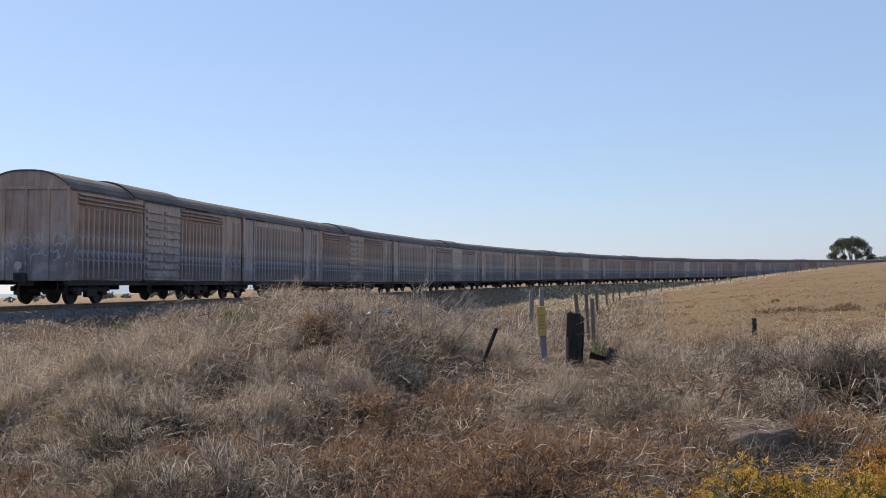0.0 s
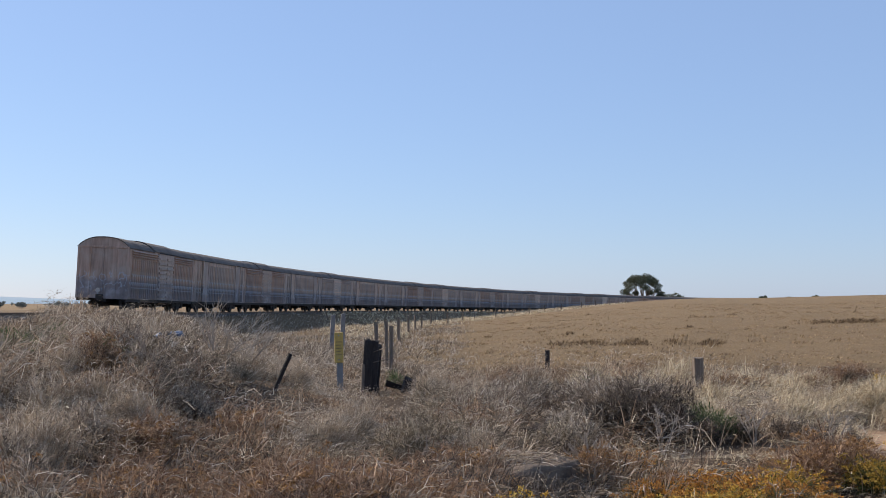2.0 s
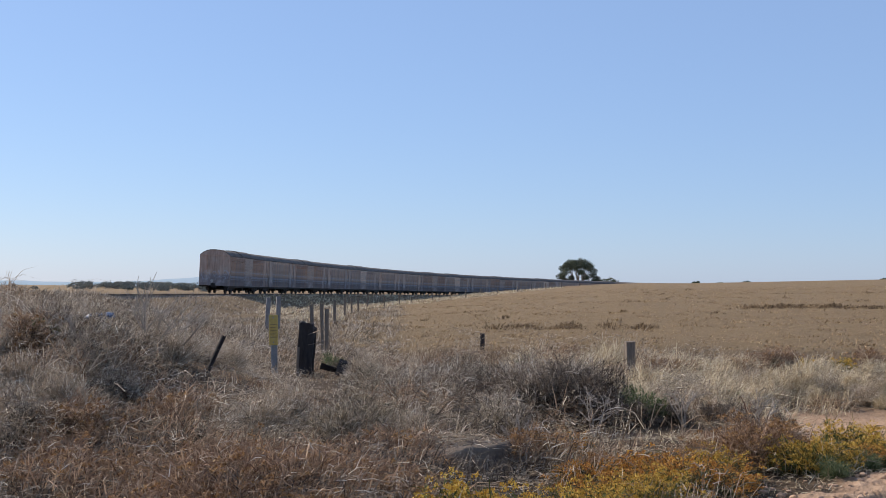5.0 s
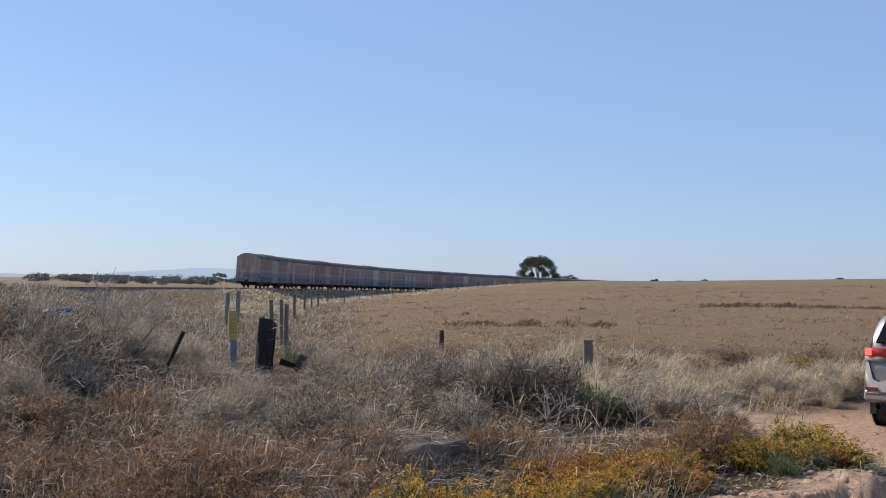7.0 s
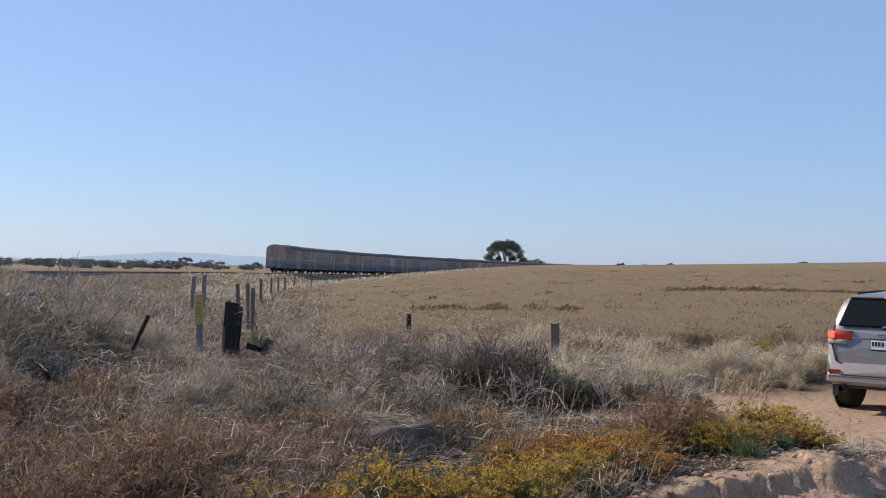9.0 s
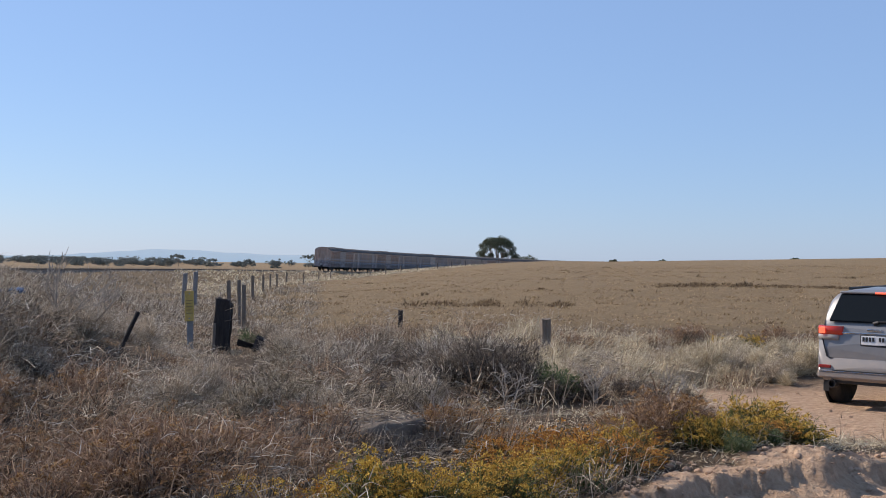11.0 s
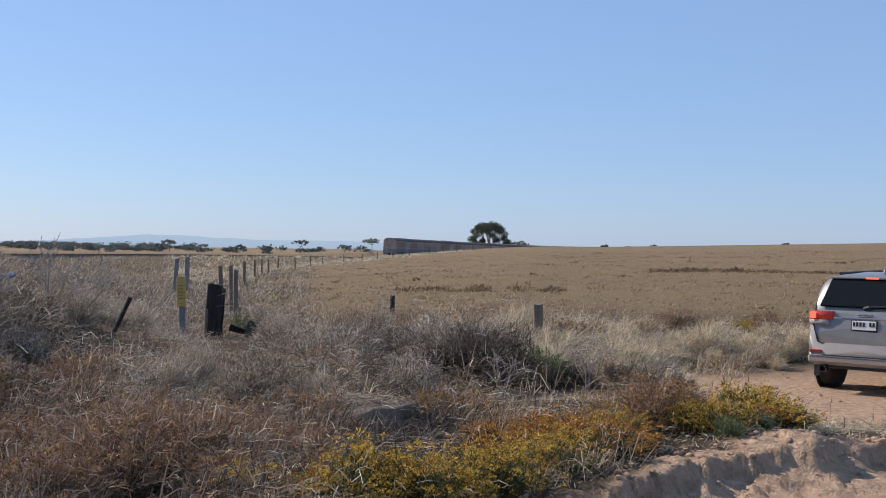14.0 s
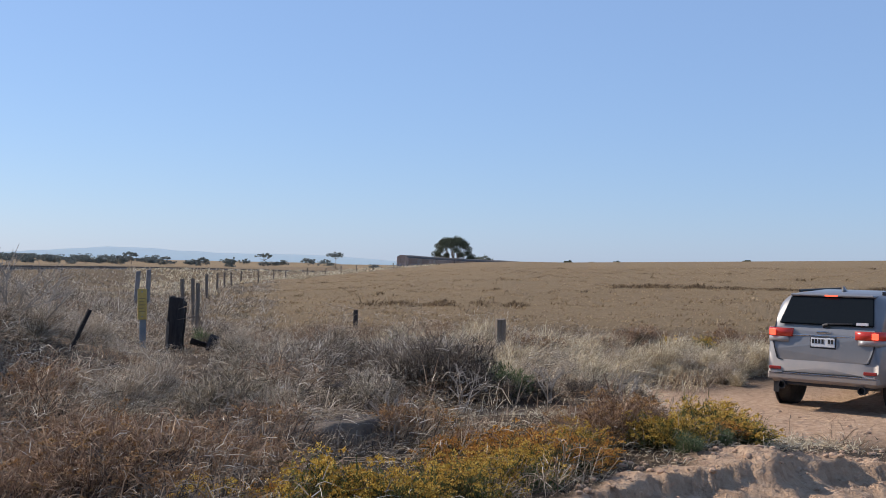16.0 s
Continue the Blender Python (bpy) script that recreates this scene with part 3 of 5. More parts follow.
WAGONS = [wagon("louvre", M_OXIDE, M_GREYVAN, "faded brown louvred covered wagon with ribbed sides"),
          wagon("plain", M_GREYVAN, M_GREYVAN, "grey-brown covered wagon with ribbed sides and narrow doors"),
          wagon("louvre", M_GREYVAN, M_PALEVAN, "grime-stained louvred covered wagon with pale doors")]
ORDER = [0, 1, 0, 1, 2, 1, 1, 0, 2, 1, 0, 1, 2, 1, 0, 2, 1, 0, 1, 1, 0, 2, 1, 0, 1, 2]
TRAIN = []
used = set()
for k in ORDER:
    if k in used:
        TRAIN.append(copy_thing(WAGONS[k], Matrix.Identity(4)))
    else:
        used.add(k)
        TRAIN.append(WAGONS[k])

# tail marker on the last wagon
bm = bmesh.new()
lathe(bm, [(0.0, -0.02), (0.12, -0.02), (0.135, 0.0), (0.12, 0.02), (0.0, 0.021)], pose(-0.15, BODY0 - 0.2, 1.2, 90, 0, 0), 20)
rod(bm, (-0.15, BODY0 - 0.2, 0.75), (-0.15, BODY0 - 0.2, 1.08), 0.018, n=6)
rod(bm, (-0.15, BODY0 - 0.2, 0.85), (-0.15, BODY0, 0.85), 0.018, n=6)
part("tail_marker", bm, M_PLATE, TRAIN[0], "round white tail marker on a bracket")


# ---- posts and marks ----
def at(az, r, lift=0.0):
    x, y = r * math.sin(radians(az)), r * math.cos(radians(az))
    return x, y, float(height(np.array([x]), np.array([y]))[0]) + lift


def fence_post(az, r, h, half, lean=(0, 0), mat=None, label="weathered grey timber fence post", group="posts of the fence"):
    bm = bmesh.new()
    x, y, z = at(az, r)
    rod(bm, (0, 0, -0.25), (0, 0, h), half * 1.05, half, 7)
    for v in bm.verts:
        v.co += Vector((random.uniform(-1, 1), random.uniform(-1, 1), random.uniform(-1, 1))) * half * 0.16
    p = part("fence_post", bm, mat or M_GREYWOOD)
    p.matrix_basis = pose(x, y, z, lean[0], lean[1], random.uniform(0, 90))
    return tagged(p, label, "fence post", group)


def marker():
    """A flat steel post carries the sign; two grey posts stand far behind it."""
    x, y, z = at(-15.36, 19.8)
    mk = tagged(empty("marker_post", pose(x, y, z, 0, -1.2, 14)), "galvanised steel post with a faded yellow sign plate", "marker post")
    bm = bmesh.new()
    box(bm, -0.052, -0.02, -0.25, 0.052, 0.02, 1.56 - z, 0.006)
    for sx in (-1, 1):
        box(bm, sx * 0.046 - 0.008, -0.045, -0.25, sx * 0.046 + 0.008, 0.0, 1.56 - z, 0.003)
    part("steel_post", bm, M_STEEL, mk)
    bm = bmesh.new()
    box(bm, -0.085, -0.075, 1.07 - z, 0.068, -0.05, 1.59 - z, 0.01)
    plate = part("sign_plate", bm, M_YELLOW, mk, "faded yellow sign plate")
    for k in range(5):
        bm = bmesh.new()
        box(bm, -0.062, -0.079, 1.2 - z + k * 0.055, 0.045 - 0.02 * (k % 2), -0.0745, 1.215 - z + k * 0.055)
        part("writing_bar", bm, M_DULLINK, plate)
    for zz in (1.12, 1.54):
        bm = bmesh.new()
        rod(bm, (-0.01, -0.084, zz - z), (-0.01, -0.07, zz - z), 0.012, n=8)
        part("bolt", bm, M_STEEL, plate)
    for az, r, top, lean in ((-15.74, 42.0, 1.65, 3.0), (-15.2, 42.0, 1.71, 1.5)):
        x, y, z = at(az, r)
        bm = bmesh.new()
        box(bm, -0.08, -0.07, -0.25, 0.08, 0.07, top - z, 0.012)
        for v in bm.verts:
            if v.co.z > 0.5:
                v.co.z += v.co.x * 0.25
        p = part("guide_post", bm, M_GREYPOST)
        p.matrix_basis = pose(x, y, z, 0, lean, 20)
        tagged(p, "slim weathered grey post with a sloping top", "post", "posts of the fence")


def charred(name, size, m, label, seed, cuts=4, rough=0.04):
    """A burnt, splintered length of railway sleeper."""
    bm = bmesh.new()
    box(bm, -size[0] / 2, -size[1] / 2, 0.0, size[0] / 2, size[1] / 2, size[2], 0.012)
    bmesh.ops.subdivide_edges(bm, edges=bm.edges[:], cuts=cuts, use_grid_fill=True)
    o = Vector((seed, seed * 0.7, 0))
    for v in bm.verts:
        q = Vector((v.co.x * 6, v.co.y * 6, v.co.z * 2.5)) + o
        v.co += Vector((noise.noise(q), noise.noise(q + Vector((7, 0, 0))), 0.0)) * rough
        if v.co.z > size[2] * 0.8:
            v.co.z += 0.07 * noise.noise(Vector((v.co.x * 16, v.co.y * 9, seed)))
    p = part(name, bm, M_POST)
    p.matrix_basis = m
    return tagged(p, label, "fence post" if "post" in name else "timber")


def old_post():
    x, y, z = at(-13.88, 20.0)
    charred("strainer_post", (0.25, 0.2, 1.75 - z), pose(x, y, z - 0.3, 0, 0.8, 12), "thick charred railway-sleeper strainer post in dry grass", 1.0)
    x, y, z = at(-13.5, 20.1)
    charred("split_post", (0.11, 0.13, 1.66 - z), pose(x, y, z - 0.3, 0, 0.6, 12), "split charred post leaning on the strainer post", 4.0, rough=0.07)
    x, y, z = at(-13.1, 19.7)
    charred("fallen_timber", (0.11, 0.11, 0.95), pose(x, y, z + 0.2, 0, 104, 12), "fallen charred timber beside the strainer post", 8.0, rough=0.13)
    x, y, z = at(-12.2, 19.4)
    charred("fallen_timber", (0.2, 0.16, 0.5), pose(x, y, z + 0.22, 0, 108, 30), "short burnt timber end lying in dry grass", 11.0, rough=0.09)
    bm = bmesh.new()
    for k in range(2):
        rod(bm, (0.0, 0, -0.18 * k), (0.3 + 0.06 * k, -0.1, 0.1 - 0.2 * k), 0.006, n=4)
        rod(bm, (0.3 + 0.06 * k, -0.1, 0.1 - 0.2 * k), (0.42, -0.05, -0.05 - 0.2 * k), 0.006, n=4)
    x, y, z = at(-13.7, 19.8)
    w = part("loose_wire", bm, M_WIRE)
    w.matrix_basis = pose(x, y, 1.25, 0, 0, 0)
    tagged(w, "loose bent fence wire ends on the strainer post", "fence wire")
    fence_post(-14.25, 19.6, 0.5, 0.025, (0, 4), None, "thin split grey stake beside the strainer post", "posts at the field's edge")


marker()
old_post()
fence_post(2.37, 20.0, 1.16 - at(2.37, 20)[2], 0.1, (0, 0), None, "short round grey timber post beside the stubble field", "posts at the field's edge")
fence_post(-4.95, 25.0, 1.07 - at(-4.95, 25)[2], 0.055, (0, 0), M_POST, "thin dark timber post at the field's edge", "posts at the field's edge")
fence_post(-18.65, 14.5, 0.5, 0.028, (0, 24), M_POST, "leaning broken dark stake in dry grass", "posts at the field's edge")
FENCE = [(-13.44, 27, 1.17), (-13.0, 28, 1.16), (-12.79, 24.5, 1.05), (-12.37, 56, 1.15), (-11.85, 70, 1.15), (-11.5, 82, 1.1), (-11.17, 92, 1.15), (-10.7, 104, 1.1), (-9.84, 116, 1.1), (-9.08, 127, 1.15),
         (-8.49, 136, 1.05), (-7.43, 148, 1.1), (-6.5, 159, 1.1), (-5.73, 167, 1.05), (-4.96, 176, 1.15), (-4.1, 184, 1.05), (-3.11, 193, 1.1), (-2.4, 200, 1.1), (-1.69, 207, 1.1), (-0.9, 215, 1.1), (0.0, 224, 1.1)]
for az, r, h in FENCE:
    fence_post(az, r, h, 0.07 if r > 50 else 0.045, (random.uniform(-3, 3), random.uniform(-3, 3)))


# ---- trees ----
def tree(name, x, y, z, h, spread, leaves, leaf, mat, seed, label, trunk=0.35, flat=0.5, lobes=9, bare=0.35):
    """A trunk that forks into limbs, each ending in clumps of leaves, with gaps between the clumps."""
    rng = random.Random(seed)
    t = tagged(empty(name, pose(x, y, z)), label, "tree")
    bm = bmesh.new()
    fork = Vector((rng.uniform(-0.3, 0.3), 0, h * bare))
    rod(bm, (0, 0, -0.4), fork, trunk, trunk * 0.7, 8)
    clumps = []
    for k in range(lobes):
        a = k * 2.4 + rng.uniform(-0.4, 0.4)
        q = math.sqrt((k + 0.6) / lobes)
        tip = Vector((math.cos(a) * spread * q * 0.85, math.sin(a) * spread * q * 0.85, h * (bare + (0.86 - bare) * (1 - flat * q ** 2) + rng.uniform(-0.05, 0.05))))
        mid = fork.lerp(tip, 0.5) + Vector((0, 0, -0.06 * h))
        rod(bm, fork, mid, trunk * 0.5, trunk * 0.3, 6)
        rod(bm, mid, tip, trunk * 0.3, trunk * 0.1, 5)
        for _ in range(4):
            clumps.append((tip + Vector((rng.gauss(0, 1), rng.gauss(0, 1), rng.gauss(0, 0.55))) * spread * 0.16, spread * rng.uniform(0.12, 0.22)))
    part("trunk", bm, M_BARK, t, "forked grey trunk with bare limbs")
    g = np.random.default_rng(seed)
    c = np.array([list(p) for p, _ in clumps])
    rad = np.array([q for _, q in clumps])
    pick = g.integers(0, len(clumps), leaves)
    d = g.normal(size=(leaves, 3))
    d /= np.linalg.norm(d, axis=1, keepdims=True)
    pos = c[pick] + d * (rad[pick] * g.random(leaves) ** 0.4)[:, None] * np.array([1, 1, 0.6])
    u = g.normal(size=(leaves, 3))
    u /= np.linalg.norm(u, axis=1, keepdims=True)
    v = np.cross(u, g.normal(size=(leaves, 3)))
    v /= np.linalg.norm(v, axis=1, keepdims=True)
    size = leaf * g.uniform(0.6, 1.4, leaves)[:, None]
    quad = np.stack([pos - u * size, pos + v * size * 0.4, pos + u * size, pos - v * size * 0.4], 1).reshape(-1, 3)
    f = np.arange(leaves * 4).reshape(-1, 4)
    mesh_ob("crown", quad.tolist(), f.tolist(), mat, t, "uneven crown of small leaf clumps")
    return t




def gum_tree(az, r, z, seed):
    """An umbrella gum: several bare leaning limbs under a thin domed shell of leaf clumps, with sky between, and one low drooping lobe."""
    x, y, _ = at(az, r)
    t = tagged(empty("gum_tree", pose(x, y, z)), "broad dark green gum tree standing alone behind the railway", "tree")
    rng = random.Random(seed)
    lobes = []
    for k in range(26):
        a, q = k * 2.4, math.sqrt((k + 0.5) / 26)
        lobes.append((Vector((-0.9 + 5.0 * q * math.cos(a), 4.2 * q * math.sin(a), 5.2 + 4.9 * math.sqrt(max(0.03, 1 - q ** 2.2)) + rng.uniform(-0.5, 0.3))), rng.uniform(1.15, 1.75)))
    for dx, zz, q in ((3.6, 6.0, 1.2), (4.6, 5.2, 1.2), (5.4, 4.3, 1.1), (6.0, 3.4, 0.9), (4.9, 3.9, 1.0), (3.9, 4.6, 1.0), (-4.3, 4.7, 1.1), (-2.6, 5.4, 1.0), (1.4, 5.6, 1.0), (-5.0, 5.6, 1.0)):
        lobes.append((Vector((dx, rng.uniform(-1.5, 1.5), zz)), q))
    bm = bmesh.new()
    forks = [Vector((dx, rng.uniform(-0.4, 0.4), 3.2 + rng.uniform(-0.4, 0.5))) for dx in (-1.6, -0.5, 0.5, 1.6)]
    for f in forks:
        rod(bm, (f.x * 0.3, f.y * 0.3, -0.4), f, 0.34, 0.22, 8)
    for p, _ in lobes:
        f = min(forks, key=lambda q: abs(q.x - p.x * 0.45))
        mid = f.lerp(p, 0.55) + Vector((0, 0, 0.35))
        rod(bm, f, mid, 0.12, 0.08, 6)
        rod(bm, mid, p, 0.08, 0.03, 5)
    part("trunk", bm, M_BARK, t, "several leaning bare limbs")
    g = np.random.default_rng(seed)
    n = 17000
    c, rad = np.array([list(p) for p, _ in lobes]), np.array([q for _, q in lobes])
    pick = g.integers(0, len(lobes), n)
    pos = c[pick] + unit_rows(g.normal(size=(n, 3))) * (rad[pick] * g.random(n) ** 0.45)[:, None] * np.array([1, 1, 0.72])
    u = unit_rows(g.normal(size=(n, 3)))
    v = unit_rows(np.cross(u, g.normal(size=(n, 3))))
    size = 0.17 * g.uniform(0.6, 1.4, n)[:, None]
    quad = np.stack([pos - u * size, pos + v * size * 0.42, pos + u * size, pos - v * size * 0.42], 1).reshape(-1, 3)
    mesh_ob("crown", quad.tolist(), np.arange(n * 4).reshape(-1, 4).tolist(), M_LEAF, t, "thin domed crown of leaf clumps with gaps")


def unit_rows(v):
    return v / (np.linalg.norm(v, axis=1, keepdims=True) + 1e-9)


gum_tree(0.05, 325.0, -0.6, 4)


# ---- vegetation ----
def blades(base, direction, length, width, droop, rng):
    """Thin blades of two joints: base, way of growth, and how far the tip bends down. Returns vertices and faces."""
    n = len(base)
    d = direction / np.linalg.norm(direction, axis=1, keepdims=True)
    side = np.cross(d, rng.normal(size=(n, 3)))
    side /= np.linalg.norm(side, axis=1, keepdims=True) + 1e-9
    side *= width[:, None] / 2
    flat = d * np.array([1, 1, 0]) + rng.normal(size=(n, 3)) * 0.25 * np.array([1, 1, 0])
    mid = base + d * (length * 0.55)[:, None]
    tip = base + d * length[:, None] + flat * (length * droop * 0.8)[:, None] - np.array([0, 0, 1.0]) * (length * droop * 0.5)[:, None]
    v = np.stack([base - side, base + side, mid + side * 0.8, mid - side * 0.8, tip], 1).reshape(-1, 3)
    return v


def blade_ob(name, v, mat, label, category, kind="stuff"):
    n = len(v) // 5
    me = bpy.data.meshes.new(name)
    me.vertices.add(len(v))
    me.vertices.foreach_set("co", v.astype(np.float32).ravel())
    o = np.arange(n)[:, None] * 5
    loops = np.concatenate([o + np.array([[0, 1, 2, 3]]), o + np.array([[3, 2, 4]])], 1).ravel()
    me.loops.add(len(loops))
    me.loops.foreach_set("vertex_index", loops.astype(np.int32))
    me.polygons.add(2 * n)
    starts = (np.arange(n)[:, None] * 7 + np.array([[0, 4]])).ravel()
    me.polygons.foreach_set("loop_start", starts.astype(np.int32))
    me.update(calc_edges=True)
    me.materials.append(mat)
    ob = new(name, me)
    return tagged(ob, label, category, kind=kind)


def wave(x, y, k, seed):
    """A smooth random-looking field between 0 and 1."""
    g = np.random.default_rng(seed)
    f = np.zeros_like(x)
    for _ in range(6):
        a, p, s = g.uniform(0, math.tau), g.uniform(0, math.tau), k * g.uniform(0.6, 1.7)
        f += np.sin((x * math.cos(a) + y * math.sin(a)) * s + p)
    return 0.5 + 0.5 * np.tanh(f / 2.2)


def clear_of(x, y):
    """Where grass grows: off the dirt track, the rails and the car."""
    ok = track_mask(x, y) < np.random.default_rng(5).random(len(x)) * 0.8
    near, _ = off_line(x, y)
    return ok & (near > 2.0) & ~((np.abs(x - 6.6) < 2.2) & (np.abs(y - 18.2) < 2.6))


def sown(n, rng, az0, az1, r0, r1, power=1.0):
    az, r = np.radians(rng.uniform(az0, az1, n)), r0 + (r1 - r0) * rng.random(n) ** power
    return r * np.sin(az), r * np.cos(az)


def straw_gap(x, y):
    """The trampled patches between the scrub and the flowers, where only short straw lies."""
    az, r = np.degrees(np.arctan2(x, y)), np.hypot(x, y)
    edge = scarp(x, y)
    a = np.exp(-((az + 5) / 5) ** 2 - ((r - 11.6) / 0.9) ** 2)
    b = np.exp(-((az - 6) / 6) ** 2 - ((r - 13.9 - 0.1 * az) / 1.1) ** 2)
    c = smooth01((x - 0.2) / 1.5) * (1 - smooth01((edge - 2.4) / 1.2)) * (r < 16)
    d = 0.75 * np.exp(-((az + 2) / 9) ** 4 - ((r - 8.6 - 0.1 * np.clip(az, 0, 20)) / 1.2) ** 4)
    e = 0.9 * np.exp(-((r - 11.75) / 1.25) ** 4) * smooth01((az + 5) / 4) * (1 - smooth01((az - 14) / 3))
    return np.clip(a + b + c + d + e + 1.4 * lane(x, y), 0, 1)


def grass_layer(name, seed, n, area, h, w, lean, mat, label, power=1.0, lift=0.0, droop=(0.1, 0.7), cluster=0.0, gap=True, keep=None):
    rng = np.random.default_rng(seed)
    x, y = sown(n, rng, *area, power)
    if cluster:
        m = max(1, int(n / cluster))
        cx, cy = sown(m, rng, *area, power)
        pick = rng.integers(0, m, n)
        spread = rng.uniform(0.05, 0.2, m)[pick] * (1 + np.hypot(cx, cy)[pick] / 60)
        x, y = cx[pick] + rng.normal(size=n) * spread, cy[pick] + rng.normal(size=n) * spread
    lump = wave(x, y, 3.4, seed // 4 + 50) ** 1.4
    ok = clear_of(x, y) & (rng.random(n) < 0.14 + 0.95 * lump)
    if gap:
        ok &= rng.random(n) > straw_gap(x, y) * 0.93
    if keep is not None:
        ok &= keep(x, y, rng)
    x, y, lump = x[ok], y[ok], lump[ok]
    n = len(x)
    r, az = np.hypot(x, y), np.degrees(np.arctan2(x, y))
    tall = (0.3 + 1.05 * lump) * (0.65 + 0.6 * wave(x, y, 0.6, seed // 4 + 60))
    tall = tall * (1 - 0.78 * np.exp(-((az + 14.4) / 3.0) ** 4 - ((r - 16.4) / 4.4) ** 4) - 0.6 * np.exp(-((az + 18.3) / 1.6) ** 2 - ((r - 13.6) / 1.3) ** 4))
    size = rng.uniform(*h, n) * tall
    z = height(x, y) - 0.02
    base = np.stack([x, y, z + (rng.random(n) * lift) * tall], 1)
    a = rng.uniform(0, math.tau, n)
    tilt = np.abs(rng.normal(0, lean, n))
    d = np.stack([np.cos(a) * tilt + 0.15, np.sin(a) * tilt, rng.uniform(0.35, 1.0, n)], 1)
    width = rng.uniform(*w, n) * (0.75 + r / 40)
    return blade_ob(name, blades(base, d, size, width, rng.uniform(*droop, n), rng), mat, label, "grass")


NEAR = (-50, 24, 6.2, 26)
grass_layer("dry_grass", 12, 130000, NEAR, (0.12, 0.32), (0.004, 0.010), 0.9, M_DRY, "dense dry brown and grey grass over the verge", 0.85, 0.14, (0.2, 1.0), 16,
            keep=lambda x, y, g: (np.hypot(x, y) > 10.5) | (g.random(len(x)) < 0.4))
grass_layer("dark_dead_weeds", 25, 60000, (-36, -2, 6.2, 11), (0.1, 0.3), (0.005, 0.01), 0.9, M_DARKSCRUB, "dark brown dead weeds close to the path", 1.0, 0.2, (0.1, 0.9), 40)
grass_layer("tall_dry_grass", 13, 110000, NEAR, (0.26, 0.56), (0.003, 0.006), 0.6, M_DRY, "tall bleached dry grass stems over the verge", 0.9, 0.05, (0.4, 1.2), 34)
grass_layer("grey_scrub_twigs", 14, 150000, NEAR, (0.04, 0.15), (0.003, 0.0075), 2.2, M_SCRUB, "tangled grey twigs of dead weeds in the grass", 0.85, 0.5, (0.0, 0.9), 50)
grass_layer("russet_weeds", 15, 70000, (-50, 4, 6.2, 24), (0.1, 0.34), (0.005, 0.011), 1.0, M_RUSSET, "russet brown dead weeds in patches", 0.85, 0.3, (0.0, 0.7), 60,
            keep=lambda x, y, g: wave(x, y, 0.9, 77) > 0.5 + 0.2 * g.random(len(x)))
grass_layer("bleached_grass", 22, 90000, (-50, -14, 10.5, 22), (0.1, 0.36), (0.003, 0.007), 1.1, M_BLEACH, "sun-bleached grey-white dry grass over the mound", 0.9, 0.4, (0.3, 1.2), 26,
            keep=lambda x, y, g: wave(x, y, 0.8, 91) > 0.15 + 0.35 * g.random(len(x)))
grass_layer("pale_straw", 16, 60000, (-4, 24, 15.5, 24.5), (0.2, 0.55), (0.006, 0.012), 0.45, M_PALE, "pale straw-coloured grass at the field's edge", 0.9, 0.03, (0.1, 0.9), 30)
grass_layer("fallen_straw", 17, 34000, (-14, 20, 8, 17), (0.05, 0.16), (0.004, 0.009), 3.0, M_PALE, "short broken straw lying on bare soil", 1.0, 0.06, (0.0, 0.3), 8, False,
            keep=lambda x, y, g: straw_gap(x, y) > 0.3 * g.random(len(x)))
grass_layer("verge_grass", 18, 150000, (-42, -9, 24, 110), (0.12, 0.34), (0.005, 0.012), 0.7, M_SCRUB, "dry grass along the railway embankment", 1.3, 0.05, (0.1, 0.9), 12)
grass_layer("lineside_grass", 19, 60000, (-16, 2, 60, 230), (0.2, 0.45), (0.015, 0.035), 0.6, M_PALE, "pale dry grass between the fence and the railway", 1.0, 0.0, (0.1, 0.6), 10,
            keep=lambda x, y, g: field_mask(x, y) < 0.9)
grass_layer("stubble", 20, 80000, (-13, 30, 24, 150), (0.05, 0.13), (0.012, 0.03), 0.7, M_STUBBLE, "short cut stubble over the field", 1.5, 0.0, (0.0, 0.4), 5)
grass_layer("weed_strip", 23, 2400, (-4.5, 4.0, 42, 44.5), (0.08, 0.2), (0.01, 0.02), 0.6, M_WEED, "dark dead weeds in a strip across the field", 1.0, 0.1, (0.0, 0.4), 40)
grass_layer("far_weed_strip", 24, 11000, (8.0, 27, 62, 64.5), (0.06, 0.16), (0.012, 0.03), 0.6, M_WEED, "dark dead weeds in a far strip across the field", 1.0, 0.1, (0.0, 0.4), 30)
grass_layer("field_weeds", 21, 9000, (-8, 27, 34, 160), (0.06, 0.18), (0.012, 0.03), 0.6, M_WEED, "low brown weeds scattered in rows over the field", 1.2, 0.1, (0.0, 0.4), 40,
            keep=lambda x, y, g: (wave(x * 0.2, y, 0.4, 31) > 0.82) | (g.random(len(x)) < 0.08))


